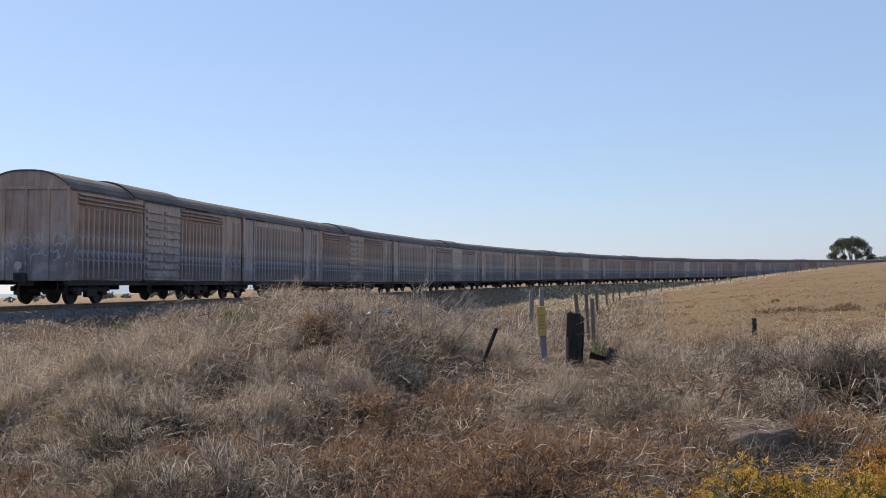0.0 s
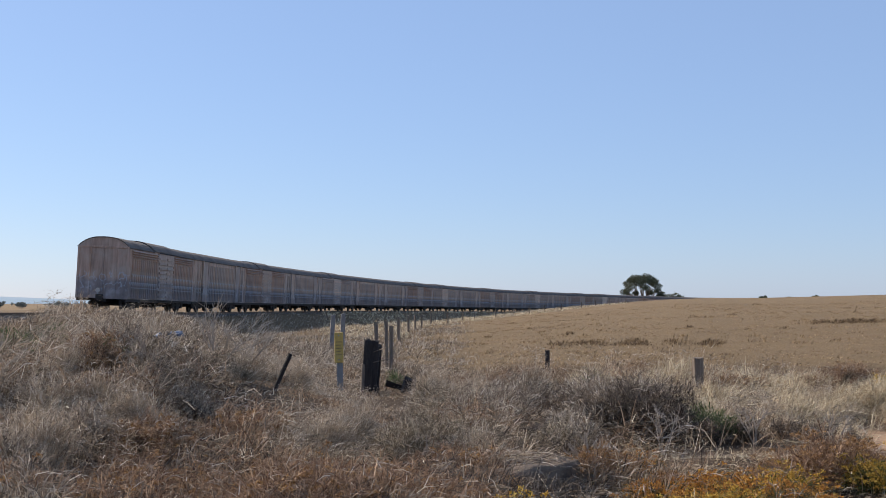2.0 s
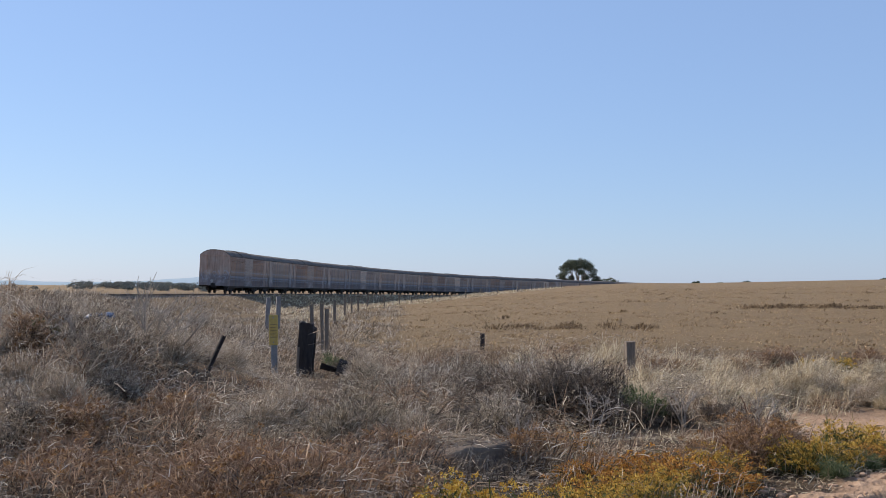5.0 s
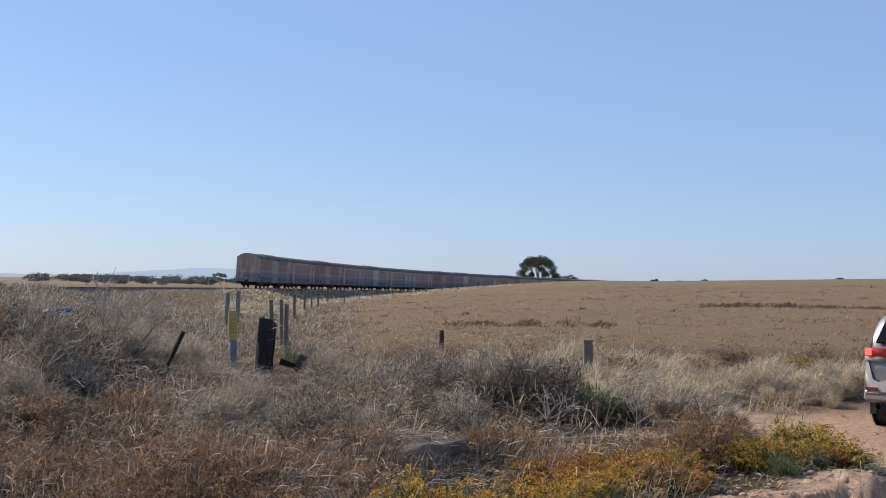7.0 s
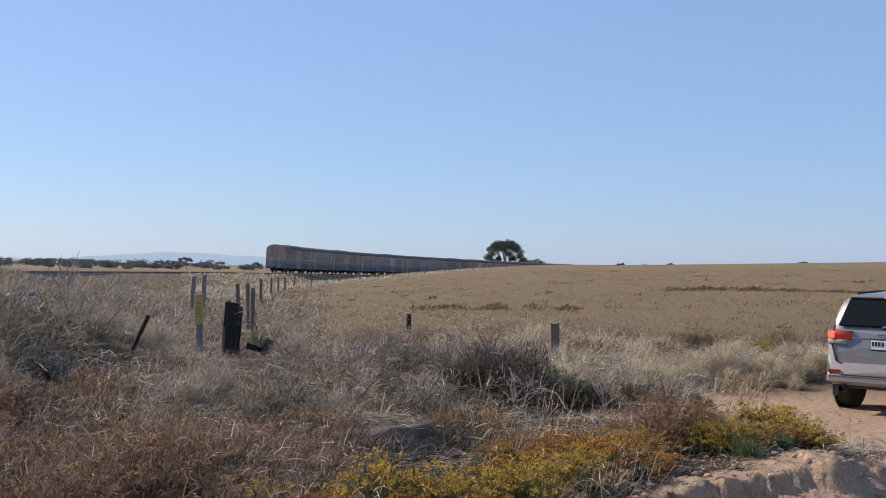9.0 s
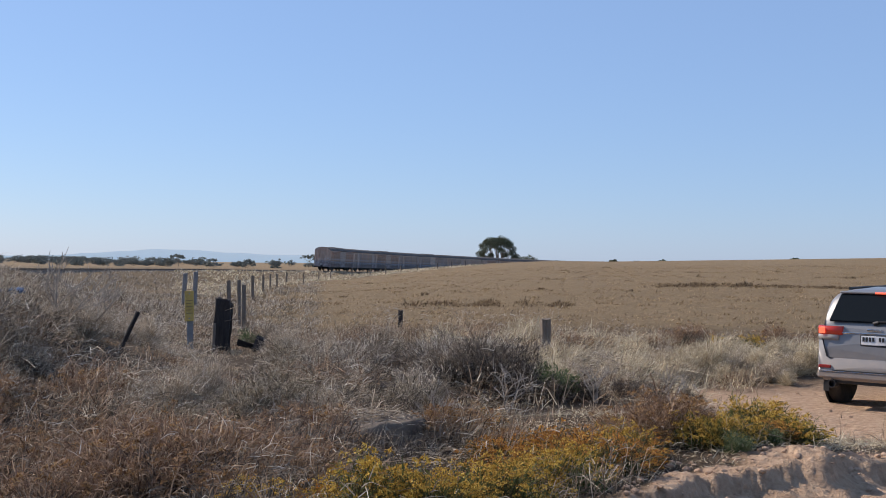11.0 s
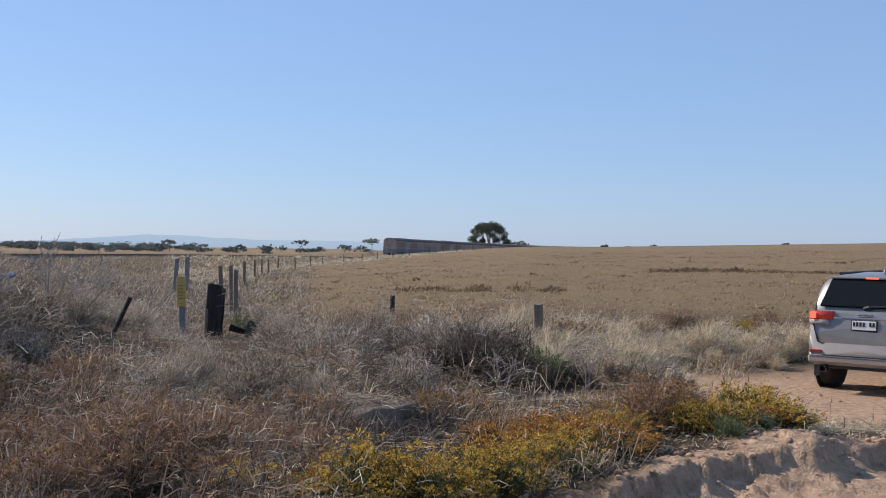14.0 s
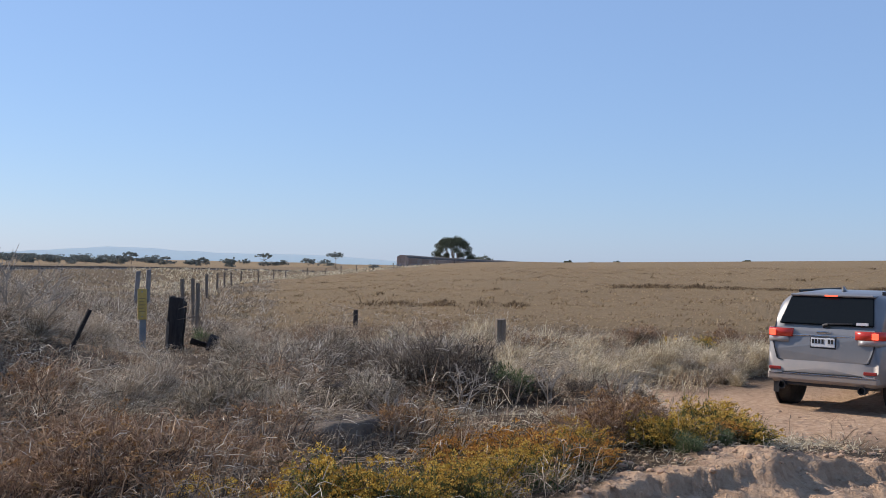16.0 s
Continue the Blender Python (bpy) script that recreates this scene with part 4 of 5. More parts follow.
# ---- bushes ----
def bush_prototype(seed, h, spread, stems, twigs, heads, stem_mat, head_mat, name, label, group, sprays=16, twig=(0.05, 0.15), width=(0.004, 0.009), head=0.012, umbel=0.0, leaf_mat=None):
    """Stems fan out from the root to sprays of twigs round a domed, uneven outline, with dark hollows between them; flower heads sit in flat umbels."""
    rng = np.random.default_rng(seed)
    b = tagged(empty(name), label, "bush", group)
    a = np.arange(sprays) * 2.4 + rng.normal(0, 0.35, sprays)
    q = np.sqrt((np.arange(sprays) + 0.5) / sprays)
    reach = rng.uniform(0.72, 1.12, sprays)
    ends = np.stack([np.cos(a) * q * spread * reach, np.sin(a) * q * spread * reach, h * np.sqrt(np.clip(1.05 - q ** 2, 0.05, 1)) * rng.uniform(0.7, 1.1, sprays)], 1)
    k = rng.integers(0, sprays, stems)
    root = np.stack([rng.normal(0, spread * 0.13, stems), rng.normal(0, spread * 0.13, stems), np.full(stems, -0.03)], 1)
    tip = ends[k] + rng.normal(size=(stems, 3)) * spread * np.array([0.13, 0.13, 0.1])
    v1 = blades(root, tip - root, np.linalg.norm(tip - root, axis=1), rng.uniform(*width, stems), rng.uniform(0, 0.12, stems), rng)
    k = rng.integers(0, stems, twigs)
    along = 1 - 0.75 * rng.random(twigs) ** 1.7
    start = root[k] + (tip - root)[k] * along[:, None] + rng.normal(size=(twigs, 3)) * 0.012
    v2 = blades(start, unit_rows(tip - root)[k] * 0.6 + rng.normal(size=(twigs, 3)) * 0.55 + np.array([0.0, 0, 0.25]), rng.uniform(*twig, twigs), rng.uniform(*width, twigs), rng.uniform(0, 0.7, twigs), rng)
    if leaf_mat:
        stalk = blade_ob("woody_base", v1, stem_mat, "", "", "stuff")
        stalk.parent = b
        body = blade_ob("foliage", v2, leaf_mat, "", "", "stuff")
    else:
        body = blade_ob("foliage", np.concatenate([v1, v2]), stem_mat, "", "", "stuff")
    body.parent = b
    if heads:
        if umbel:
            n = max(1, heads // 22)
            m = rng.integers(0, stems, n)
            c = tip[m] + rng.normal(size=(n, 3)) * 0.03 + np.array([0, 0, 0.02])
            m = rng.integers(0, n, heads)
            d = rng.normal(size=(heads, 3)) * umbel * np.array([0.55, 0.55, 0.16])
            p = c[m] + d - np.array([0, 0, 1.0]) * (np.sum(d[:, :2] ** 2, 1) / umbel * 0.5)[:, None]
        else:
            m = rng.integers(0, stems, heads)
            p = tip[m] + rng.normal(size=(heads, 3)) * 0.04
        v3 = blades(p, rng.normal(size=(heads, 3)) + np.array([0, 0, 0.5]), rng.uniform(0.7, 1.5, heads) * head * 1.5, rng.uniform(0.7, 1.3, heads) * head, np.zeros(heads), rng)
        f = blade_ob("bloom", v3, head_mat, "", "", "stuff")
        f.parent = b
    return b


YELLOW = [bush_prototype(100 + k, 0.3 + 0.06 * k, 0.34 + 0.04 * k, 300, 1100, 3600, M_OLIVE, M_FLOWER, "flowering_bush", "low bush with yellow flower umbels and green stems", "yellow flowering bushes", 22, (0.04, 0.12), (0.004, 0.009), 0.0095, 0.034, M_HERB) for k in range(3)]
OCHRE = [bush_prototype(140 + k, 0.28 + 0.06 * k, 0.34 + 0.04 * k, 300, 1000, 3200, M_OLIVE, M_OCHRE, "ochre_bush", "low bush with ochre and orange fading flower umbels", "ochre flowering bushes", 20, (0.04, 0.12), (0.004, 0.009), 0.0095, 0.034, M_OLIVE) for k in range(2)]
ORANGE = [bush_prototype(110 + k, 0.34 + 0.07 * k, 0.36 + 0.05 * k, 380, 1900, 2300, M_RUSSET, M_SPENT, "faded_bush", "low bush with spent orange-brown flower heads", "faded orange bushes", 18, (0.04, 0.12), (0.004, 0.008), 0.009, 0.03) for k in range(2)]
SCRUBS = [bush_prototype(120 + k, 0.6 + 0.08 * k, 0.55, 420, 3200, 0, M_DARKSCRUB, M_SCRUB, "dead_scrub", "dense grey-brown dead scrub bush", "dead scrub bushes", 13 + 3 * k, (0.07, 0.2), (0.005, 0.01), 0.016, 0.0, M_SCRUB) for k in range(3)]
DARKS = [bush_prototype(150, 0.62, 0.6, 500, 5200, 0, M_DARKSCRUB, M_SCRUB, "dark_scrub", "dark dense dead scrub bush with bare stems", "dark scrub bushes", 14, (0.05, 0.14), (0.003, 0.007), leaf_mat=M_DARKSCRUB)]
RUSSETS = [bush_prototype(160 + k, 0.34 + 0.08 * k, 0.48, 300, 2600, 500, M_DARKSCRUB, M_SPENT, "russet_weed", "russet-brown dead weed with seed heads", "russet weeds of the verge", 15, (0.04, 0.12), (0.004, 0.009), 0.012, 0.03, M_RUSSET) for k in range(2)]
TUSSOCKS = [bush_prototype(170 + k, 0.42 + 0.08 * k, 0.34, 900, 900, 0, M_BLEACH, M_BLEACH, "grass_tussock", "bleached grey-white tussock of dry grass", "bleached tussocks", 26, (0.1, 0.24), (0.003, 0.006), leaf_mat=M_BLEACH) for k in range(2)]
STRAWS = [bush_prototype(180 + k, 0.42 + 0.08 * k, 0.34, 700, 900, 0, M_PALE, M_PALE, "straw_tussock", "pale straw-coloured tussock of dry grass", "straw tussocks", 26, (0.1, 0.24), (0.004, 0.008), leaf_mat=M_PALE) for k in range(2)]
GREENS = [bush_prototype(130, 0.45, 0.4, 300, 1300, 0, M_GREEN, M_GREEN, "green_weed", "grey-green leafy weed among dry grass", "green weeds", 14, (0.03, 0.09), (0.007, 0.016))]
placed = set()


def plant_at(proto, az, r, turn=0.0, size=1.0, sink=0.0):
    x, y, z = at(az, r, -sink)
    m = pose(x, y, z, random.uniform(-6, 6), random.uniform(-6, 6), turn)
    if proto.name in placed:
        ob = copy_thing(proto, m)
    else:
        placed.add(proto.name)
        ob = proto
        ob.matrix_basis = m
    ob.scale = (size, size, size * random.uniform(0.85, 1.1))


rb = random.Random(8)


def row(kinds, places, jitter=0.25):
    for az, r, size in places:
        plant_at(rb.choice(kinds), az + rb.uniform(-jitter, jitter), r + rb.uniform(-0.1, 0.1), rb.uniform(0, 360), size * rb.uniform(0.88, 1.12), 0.02)


# the flowering edge above the dirt bank, from the path up to the car
row(YELLOW, ((14.6, 11.4, 1.15), (14.0, 11.7, 0.9), (12.4, 11.9, 0.95), (11.3, 10.5, 0.8), (10.2, 10.3, 0.75), (12.0, 10.8, 0.7), (6.3, 9.6, 0.7), (3.2, 8.2, 0.85), (1.6, 8.0, 0.9), (0.2, 7.5, 0.76), (-1.4, 7.1, 0.81),
             (-3.2, 7.0, 0.85), (-5.0, 7.0, 0.9), (-6.8, 7.1, 0.85), (-8.4, 7.1, 0.76), (-12.6, 7.2, 0.7), (-11.4, 7.1, 0.75), (-10.0, 7.2, 0.66), (-0.6, 7.9, 0.66), (-7.6, 7.5, 0.57), (4.4, 8.6, 0.7), (12.4, 24.6, 1.0), (11.0, 24.0, 0.9)))
row(OCHRE, ((5.2, 8.9, 1.0), (4.0, 9.0, 1.0), (2.4, 8.7, 1.05), (1.0, 8.6, 1.0), (-0.4, 7.8, 0.85), (-2.2, 7.3, 0.77), (-4.2, 7.2, 0.72), (-5.8, 7.2, 0.68), (6.6, 9.3, 0.9), (7.4, 9.8, 0.75), (-9.4, 7.2, 0.68), (-11.2, 7.2, 0.64),
            (-3.0, 10.6, 0.9), (-6.6, 11.0, 0.7), (-1.0, 10.6, 0.75), (2.2, 9.3, 0.9), (3.4, 9.5, 0.9), (9.4, 10.6, 0.7), (13.2, 11.2, 0.7), (0.2, 9.2, 0.8)))
row(ORANGE, ((8.4, 10.6, 1.1), (7.2, 10.5, 1.0), (9.2, 11.0, 0.9), (6.2, 10.1, 0.95), (4.8, 9.8, 0.9), (-2.0, 10.4, 1.0), (-3.4, 10.1, 0.85), (-12.4, 7.8, 0.77), (-13.8, 7.6, 0.72), (-10.6, 8.3, 0.68), (0.8, 9.7, 0.8),
             (-8.6, 8.1, 0.72), (-14.6, 8.2, 0.77), (-16.0, 7.8, 0.77), (3.0, 10.0, 0.7), (-5.0, 8.1, 0.59), (5.6, 10.6, 0.7), (7.9, 11.3, 0.8)))
row(GREENS, ((4.6, 8.1, 0.5), (6.0, 8.7, 0.45), (11.6, 10.1, 0.5), (13.2, 10.9, 0.5), (-1.0, 7.5, 0.4), (1.0, 7.7, 0.4), (-31, 14.5, 0.8), (-29.5, 15.5, 0.9), (-39, 16, 0.8), (2.6, 14.7, 0.95), (1.6, 15.2, 0.8), (-3, 22, 0.9),
             (7, 19, 0.8), (-40, 18, 0.9), (-43, 17, 0.9), (-12.5, 21.5, 0.7), (-9.2, 12.4, 0.6), (-26, 13.4, 0.7), (-36, 22, 0.9), (-33, 23, 0.8)), 0.4)
# the dense scrub behind the lane
for k in range(44):
    az = rb.uniform(-10.8, 0.6)
    plant_at(rb.choice(SCRUBS + DARKS), az, 14.5 + rb.uniform(-0.4, 2.2) + 0.05 * az, rb.uniform(0, 360), rb.uniform(0.7, 1.05), 0.05)
row(DARKS, ((-0.9, 13.9, 1.0), (-0.1, 14.0, 1.0), (-2.0, 14.1, 0.9), (-2.8, 14.2, 0.85), (-4.0, 14.3, 0.85), (2.6, 14.4, 0.5), (4.6, 14.6, 0.5), (6.4, 14.9, 0.55), (-6.2, 13.2, 0.7), (-8.4, 12.6, 0.6), (-11.6, 20.6, 0.7), (8.0, 15.2, 0.5), (9.6, 15.4, 0.45), (-10.2, 9.6, 0.6)))
for k in range(46):
    az = rb.uniform(-1, 15.5)
    plant_at(rb.choice(STRAWS + TUSSOCKS), az, 15.0 + 0.16 * max(az, 0) + abs(rb.gauss(0, 2.2)) + (3.0 if az > 7.0 else 0.0), rb.uniform(0, 360), rb.uniform(0.55, 0.95), 0.03)
row(STRAWS + TUSSOCKS, ((8.2, 20.6, 1.04), (9.4, 20.4, 0.96), (10.4, 20.8, 1.08), (11.4, 20.9, 1.04), (12.4, 21.2, 1.00), (13.2, 21.4, 1.04), (14.2, 21.6, 0.96), (14.8, 22.0, 1.04), (7.0, 19.8, 0.88)), 0.4)
row(RUSSETS, ((9.0, 24.2, 1.2), (10.0, 24.8, 1.0), (13.6, 25.4, 1.2), (7.4, 23.2, 1.1), (3.6, 21.4, 1.1), (4.6, 21.8, 1.0), (2.6, 20.9, 0.9), (15.0, 25.6, 1.0)), 0.4)
for k in range(34):
    plant_at(rb.choice(SCRUBS + DARKS + DARKS + DARKS + RUSSETS), rb.uniform(-13.0, -4.0), rb.uniform(10.6, 13.8), rb.uniform(0, 360), rb.uniform(0.5, 0.8), 0.06)
# the verge: grey, bleached and russet plants in drifts
for k in range(270):
    az, r = rb.uniform(-47, -8), 7.4 + 13.0 * rb.random() ** 1.15
    x, y, _ = at(az, r)
    drift = float(wave(np.array([x]), np.array([y]), 0.8, 77)[0]) + (0.2 if r < 10.5 else -0.28 if r > 11.5 else -0.05) + rb.uniform(-0.18, 0.18)
    if abs(az + 14.4) < 3.2 and 12.8 < r < 20.8 or abs(az + 18.3) < 2.0 and 11.8 < r < 15.6:
        continue
    if drift > 0.66:
        plant_at(rb.choice(RUSSETS), az, r, rb.uniform(0, 360), rb.uniform(0.7, 1.15), 0.04)
    elif drift > (0.2 if r < 11.5 else 0.42):
        plant_at(rb.choice(SCRUBS), az, r, rb.uniform(0, 360), rb.uniform(0.5, 0.85), 0.06)
    else:
        plant_at(rb.choice(TUSSOCKS), az, r, rb.uniform(0, 360), rb.uniform(0.7, 1.2), 0.03)


# ---- stone, sheet, dead branches ----
def lump(name, az, r, size, mat, label, category, sink, seed):
    bm = bmesh.new()
    bmesh.ops.create_icosphere(bm, subdivisions=4, radius=1.0)
    for v in bm.verts:
        n = noise.noise(v.co * 1.4 + Vector((seed, 0, 0))) * 0.35 + noise.noise(v.co * 4 + Vector((0, seed, 0))) * 0.12
        v.co *= 1 + n
        v.co = Vector((v.co.x * size[0], v.co.y * size[1], max(-0.6, min(0.62 + 0.1 * noise.noise(v.co * 3), v.co.z)) * size[2]))
    ob = part(name, bm, mat, None, "", True)
    x, y, z = at(az, r, -sink)
    ob.matrix_basis = pose(x, y, z, 3, -4, rb.uniform(0, 60))
    tagged(ob, label, category)


lump("earth_mound", -4.7, 13.3, (0.5, 0.34, 0.46), M_EARTH, "undercut mound of dark earth capped with straw", "earth mound", 0.02, 3)
lump("earth_mound", -7.0, 9.9, (0.72, 0.4, 0.42), M_EARTH, "long low bank of dark earth capped with straw", "earth mound", 0.04, 9)


def straw_cap(az, r, rx, ry, lift, n, seed):
    g = np.random.default_rng(seed)
    x0, y0, z0 = at(az, r)
    u, v = g.normal(0, 0.5, n), g.normal(0, 0.5, n)
    p = np.stack([x0 + u * rx, y0 + v * ry + 0.16, z0 + lift * np.clip(1.05 - 0.45 * (u * u + v * v), 0, 1) + g.uniform(-0.02, 0.05, n)], 1)
    d = np.stack([g.normal(size=n), g.normal(size=n), g.normal(0, 0.22, n)], 1)
    blade_ob("straw_cap", blades(p, d, g.uniform(0.08, 0.26, n), g.uniform(0.004, 0.008, n), g.uniform(0.0, 0.4, n), g), M_BLEACH, "flattened bleached straw over the earth mound", "grass")


straw_cap(-4.7, 13.3, 0.55, 0.36, 0.3, 480, 61)
straw_cap(-7.0, 9.95, 0.8, 0.42, 0.25, 650, 62)
straw_cap(-3.6, 9.4, 0.6, 0.5, 0.03, 500, 63)
lump("plastic_sheet", -23.75, 14.2, (0.2, 0.12, 0.045), M_SHEET, "crumpled blue plastic sheet caught on the mound", "plastic sheet", -0.33, 5)


def branches(az, r, h, seed):
    rng = random.Random(seed)
    bm = bmesh.new()

    def grow(p, d, ln, rad, depth):
        q = p + d * ln
        rod(bm, p, q, rad, rad * 0.65, 5)
        if depth:
            for _ in range(2 + (depth > 1)):
                nd = (d + Vector((rng.gauss(0, 0.5), rng.gauss(0, 0.5), rng.gauss(0, 0.25)))).normalized()
                grow(q, nd, ln * rng.uniform(0.55, 0.85), rad * 0.65, depth - 1)
    for _ in range(3):
        grow(Vector((0, 0, -0.05)), Vector((rng.gauss(0, 0.4), rng.gauss(0, 0.3), 1)).normalized(), h * 0.45, 0.014, 3)
    ob = part("dead_shrub", bm, M_PALEWOOD)
    ob.matrix_basis = pose(*at(az, r))
    tagged(ob, "bleached bare dead shrub in dry grass", "shrub", "bare dead shrubs")


M_PALEWOOD = worn("bleached_twigs", (0.22, 0.18, 0.145), (0.48, 0.42, 0.35), 6.0, 0.85)
for az, r, h, sd in ((-21.6, 14.2, 0.85, 1), (-20.6, 14.6, 0.75, 2), (-3.2, 10.4, 0.45, 3), (0.5, 13.2, 0.5, 4), (5.0, 14.5, 0.5, 5), (-24.6, 13.0, 0.6, 6), (8.6, 15.0, 0.5, 7), (-32, 13, 0.6, 8)):
    branches(az, r, h, sd)


# ---- clods of dirt on the bank ----
def clods():
    g = np.random.default_rng(44)
    bm = bmesh.new()
    for _ in range(1500):
        x = g.uniform(0.2, 6.5)
        y = 8.55 + 1.02 * (x - 1.0) - 0.16 * max(0.0, x - 2.5) ** 2 + g.normal(0, 0.45)
        if g.random() < 0.25:
            x, y = g.uniform(4.0, 9.0), g.uniform(12.5, 19.0)
            if abs(x - 6.5) < 1.6 and y > 15.6:
                continue
        s = 0.005 + 0.032 * g.random() ** 5
        r = bmesh.ops.create_icosphere(bm, subdivisions=1, radius=s)
        z = float(height(np.array([x]), np.array([y]))[0])
        for v in r["verts"]:
            v.co = Vector((v.co.x * g.uniform(0.8, 1.3), v.co.y * g.uniform(0.8, 1.3), v.co.z * g.uniform(0.5, 0.9))) + Vector((x, y, z + s * 0.3))
    ob = part("dirt_clods", bm, M_CLOD)
    tagged(ob, "small sandy clods and stones along the dirt bank", "dirt clods", kind="stuff")


M_CLOD = worn("sandy_clods", (0.3, 0.19, 0.12), (0.52, 0.36, 0.25), 9.0, 0.95)
clods()


# ---- the parked car ----
def paint_metal(name, colour, rough=0.42):
    m, t, b = material(name, rough, 0.4)
    f = noise_fac(t, coords(t), 5.0, 5.0)
    z = t.nodes.new("ShaderNodeSeparateXYZ")
    t.links.new(coords(t), z.inputs[0])
    dust = node(t, "ShaderNodeMapRange", From_Min=0.95, From_Max=0.35)
    t.links.new(z.outputs[2], dust.inputs["Value"])
    mul = t.nodes.new("ShaderNodeMath")
    mul.operation = "MULTIPLY"
    t.links.new(dust.outputs[0], mul.inputs[0])
    t.links.new(f, mul.inputs[1])
    c = mix(t, mul.outputs[0], ramp(t, f, [(0.3, tuple(x * 0.93 for x in colour)), (0.7, colour)]), (0.42, 0.32, 0.24))
    t.links.new(c, b.inputs["Base Color"])
    t.links.new(ramp(t, mul.outputs[0], [(0.0, (rough,) * 3), (0.6, (0.75,) * 3)]), b.inputs["Roughness"])
    b.inputs["Coat Weight"].default_value = 0.25
    b.inputs["Coat Roughness"].default_value = 0.12
    return m


def plain(name, colour, rough, metal=0.0, glow=None, power=0.0):
    m, t, b = material(name, rough, metal)
    f = noise_fac(t, coords(t), 25.0)
    t.links.new(ramp(t, f, [(0.3, tuple(x * 0.85 for x in colour)), (0.7, colour)]), b.inputs["Base Color"])
    if glow:
        b.inputs["Emission Color"].default_value, b.inputs["Emission Strength"].default_value = (*glow, 1), power
    return m


M_SILVER = paint_metal("silver_car_paint", (0.22, 0.218, 0.222))
M_DARKGLASS = plain("tinted_glass", (0.01, 0.012, 0.013), 0.08)
M_DARKGLASS.node_tree.nodes["Principled BSDF"].inputs["Specular IOR Level"].default_value = 0.18
M_BLACK = plain("black_plastic", (0.018, 0.018, 0.02), 0.55)
M_TYRE = worn("dusty_tyre_rubber", (0.02, 0.018, 0.017), (0.06, 0.05, 0.042), 8.0, 0.9)
M_RIM = plain("alloy_rim", (0.4, 0.4, 0.42), 0.35, 0.8)
M_CHROME = plain("chrome_trim", (0.72, 0.73, 0.75), 0.15, 1.0)
M_REDLENS = plain("red_lamp_lens", (0.42, 0.035, 0.025), 0.15, 0.0, (1.0, 0.08, 0.03), 0.04)
M_LIT = plain("lit_brake_lamp", (0.8, 0.06, 0.03), 0.2, 0.0, (1.0, 0.12, 0.06), 1.4)
M_CLEAR = plain("clear_lamp_lens", (0.3, 0.28, 0.27), 0.12)
M_REFLECT = plain("red_reflector", (0.28, 0.03, 0.025), 0.25)
M_WHITE = plain("white_plate", (0.72, 0.73, 0.74), 0.5)


def loft(name, rings, mat, parent, label="", cap=True):
    """Joins rings of equal length into one smooth skin."""
    n = len(rings[0])
    v = [p for r in rings for p in r]
    f = [(k * n + q, k * n + (q + 1) % n, (k + 1) * n + (q + 1) % n, (k + 1) * n + q) for k in range(len(rings) - 1) for q in range(n)]
    if cap:
        f += [tuple(range(n))[::-1], tuple(range((len(rings) - 1) * n, len(rings) * n))]
    bm = bmesh.new()
    vs = [bm.verts.new(p) for p in v]
    for q in f:
        bm.faces.new([vs[i] for i in q])
    ob = part(name, bm, mat, parent, label, True)
    return ob


def rounded(y, w, z0, z1, tuck, rr=0.12, k=3):
    """A rounded section across the car at y: half-width w at the waist, drawn in at the top by tuck."""
    pts = []
    prof = [(0.0, z0), (w * 0.9, z0), (w * 0.97, z0 + rr), (w, z0 + (z1 - z0) * 0.45), (w * 0.995, z0 + (z1 - z0) * 0.75), (w - tuck * 0.5, z1 - rr), (w - tuck - rr * 0.6, z1 - rr * 0.25), (w - tuck - rr * 2.2, z1)]
    pts = [(x, y, z) for x, z in prof] + [(0.0, y, z1)] + [(-x, y, z) for x, z in prof[::-1][:-1]]
    return pts


def wheel(parent, x, y, side):
    w = tagged(empty("wheel", pose(x, y, 0.385, 0, 0, 0 if side > 0 else 180)), "dusty black wheel with alloy rim")
    w.parent = parent
    bm = bmesh.new()
    lathe(bm, [(0.22, -0.12), (0.34, -0.13), (0.375, -0.11), (0.385, -0.05), (0.385, 0.05), (0.375, 0.11), (0.34, 0.13), (0.24, 0.12), (0.23, 0.1)], pose(0, 0, 0, 0, 90, 0), 28)
    part("tyre", bm, M_TYRE, w, "", True)
    bm = bmesh.new()
    lathe(bm, [(0.235, 0.09), (0.225, 0.115), (0.2, 0.1), (0.05, 0.085), (0.02, 0.1)], pose(0, 0, 0, 0, 90, 0), 20)
    part("rim", bm, M_RIM, w)


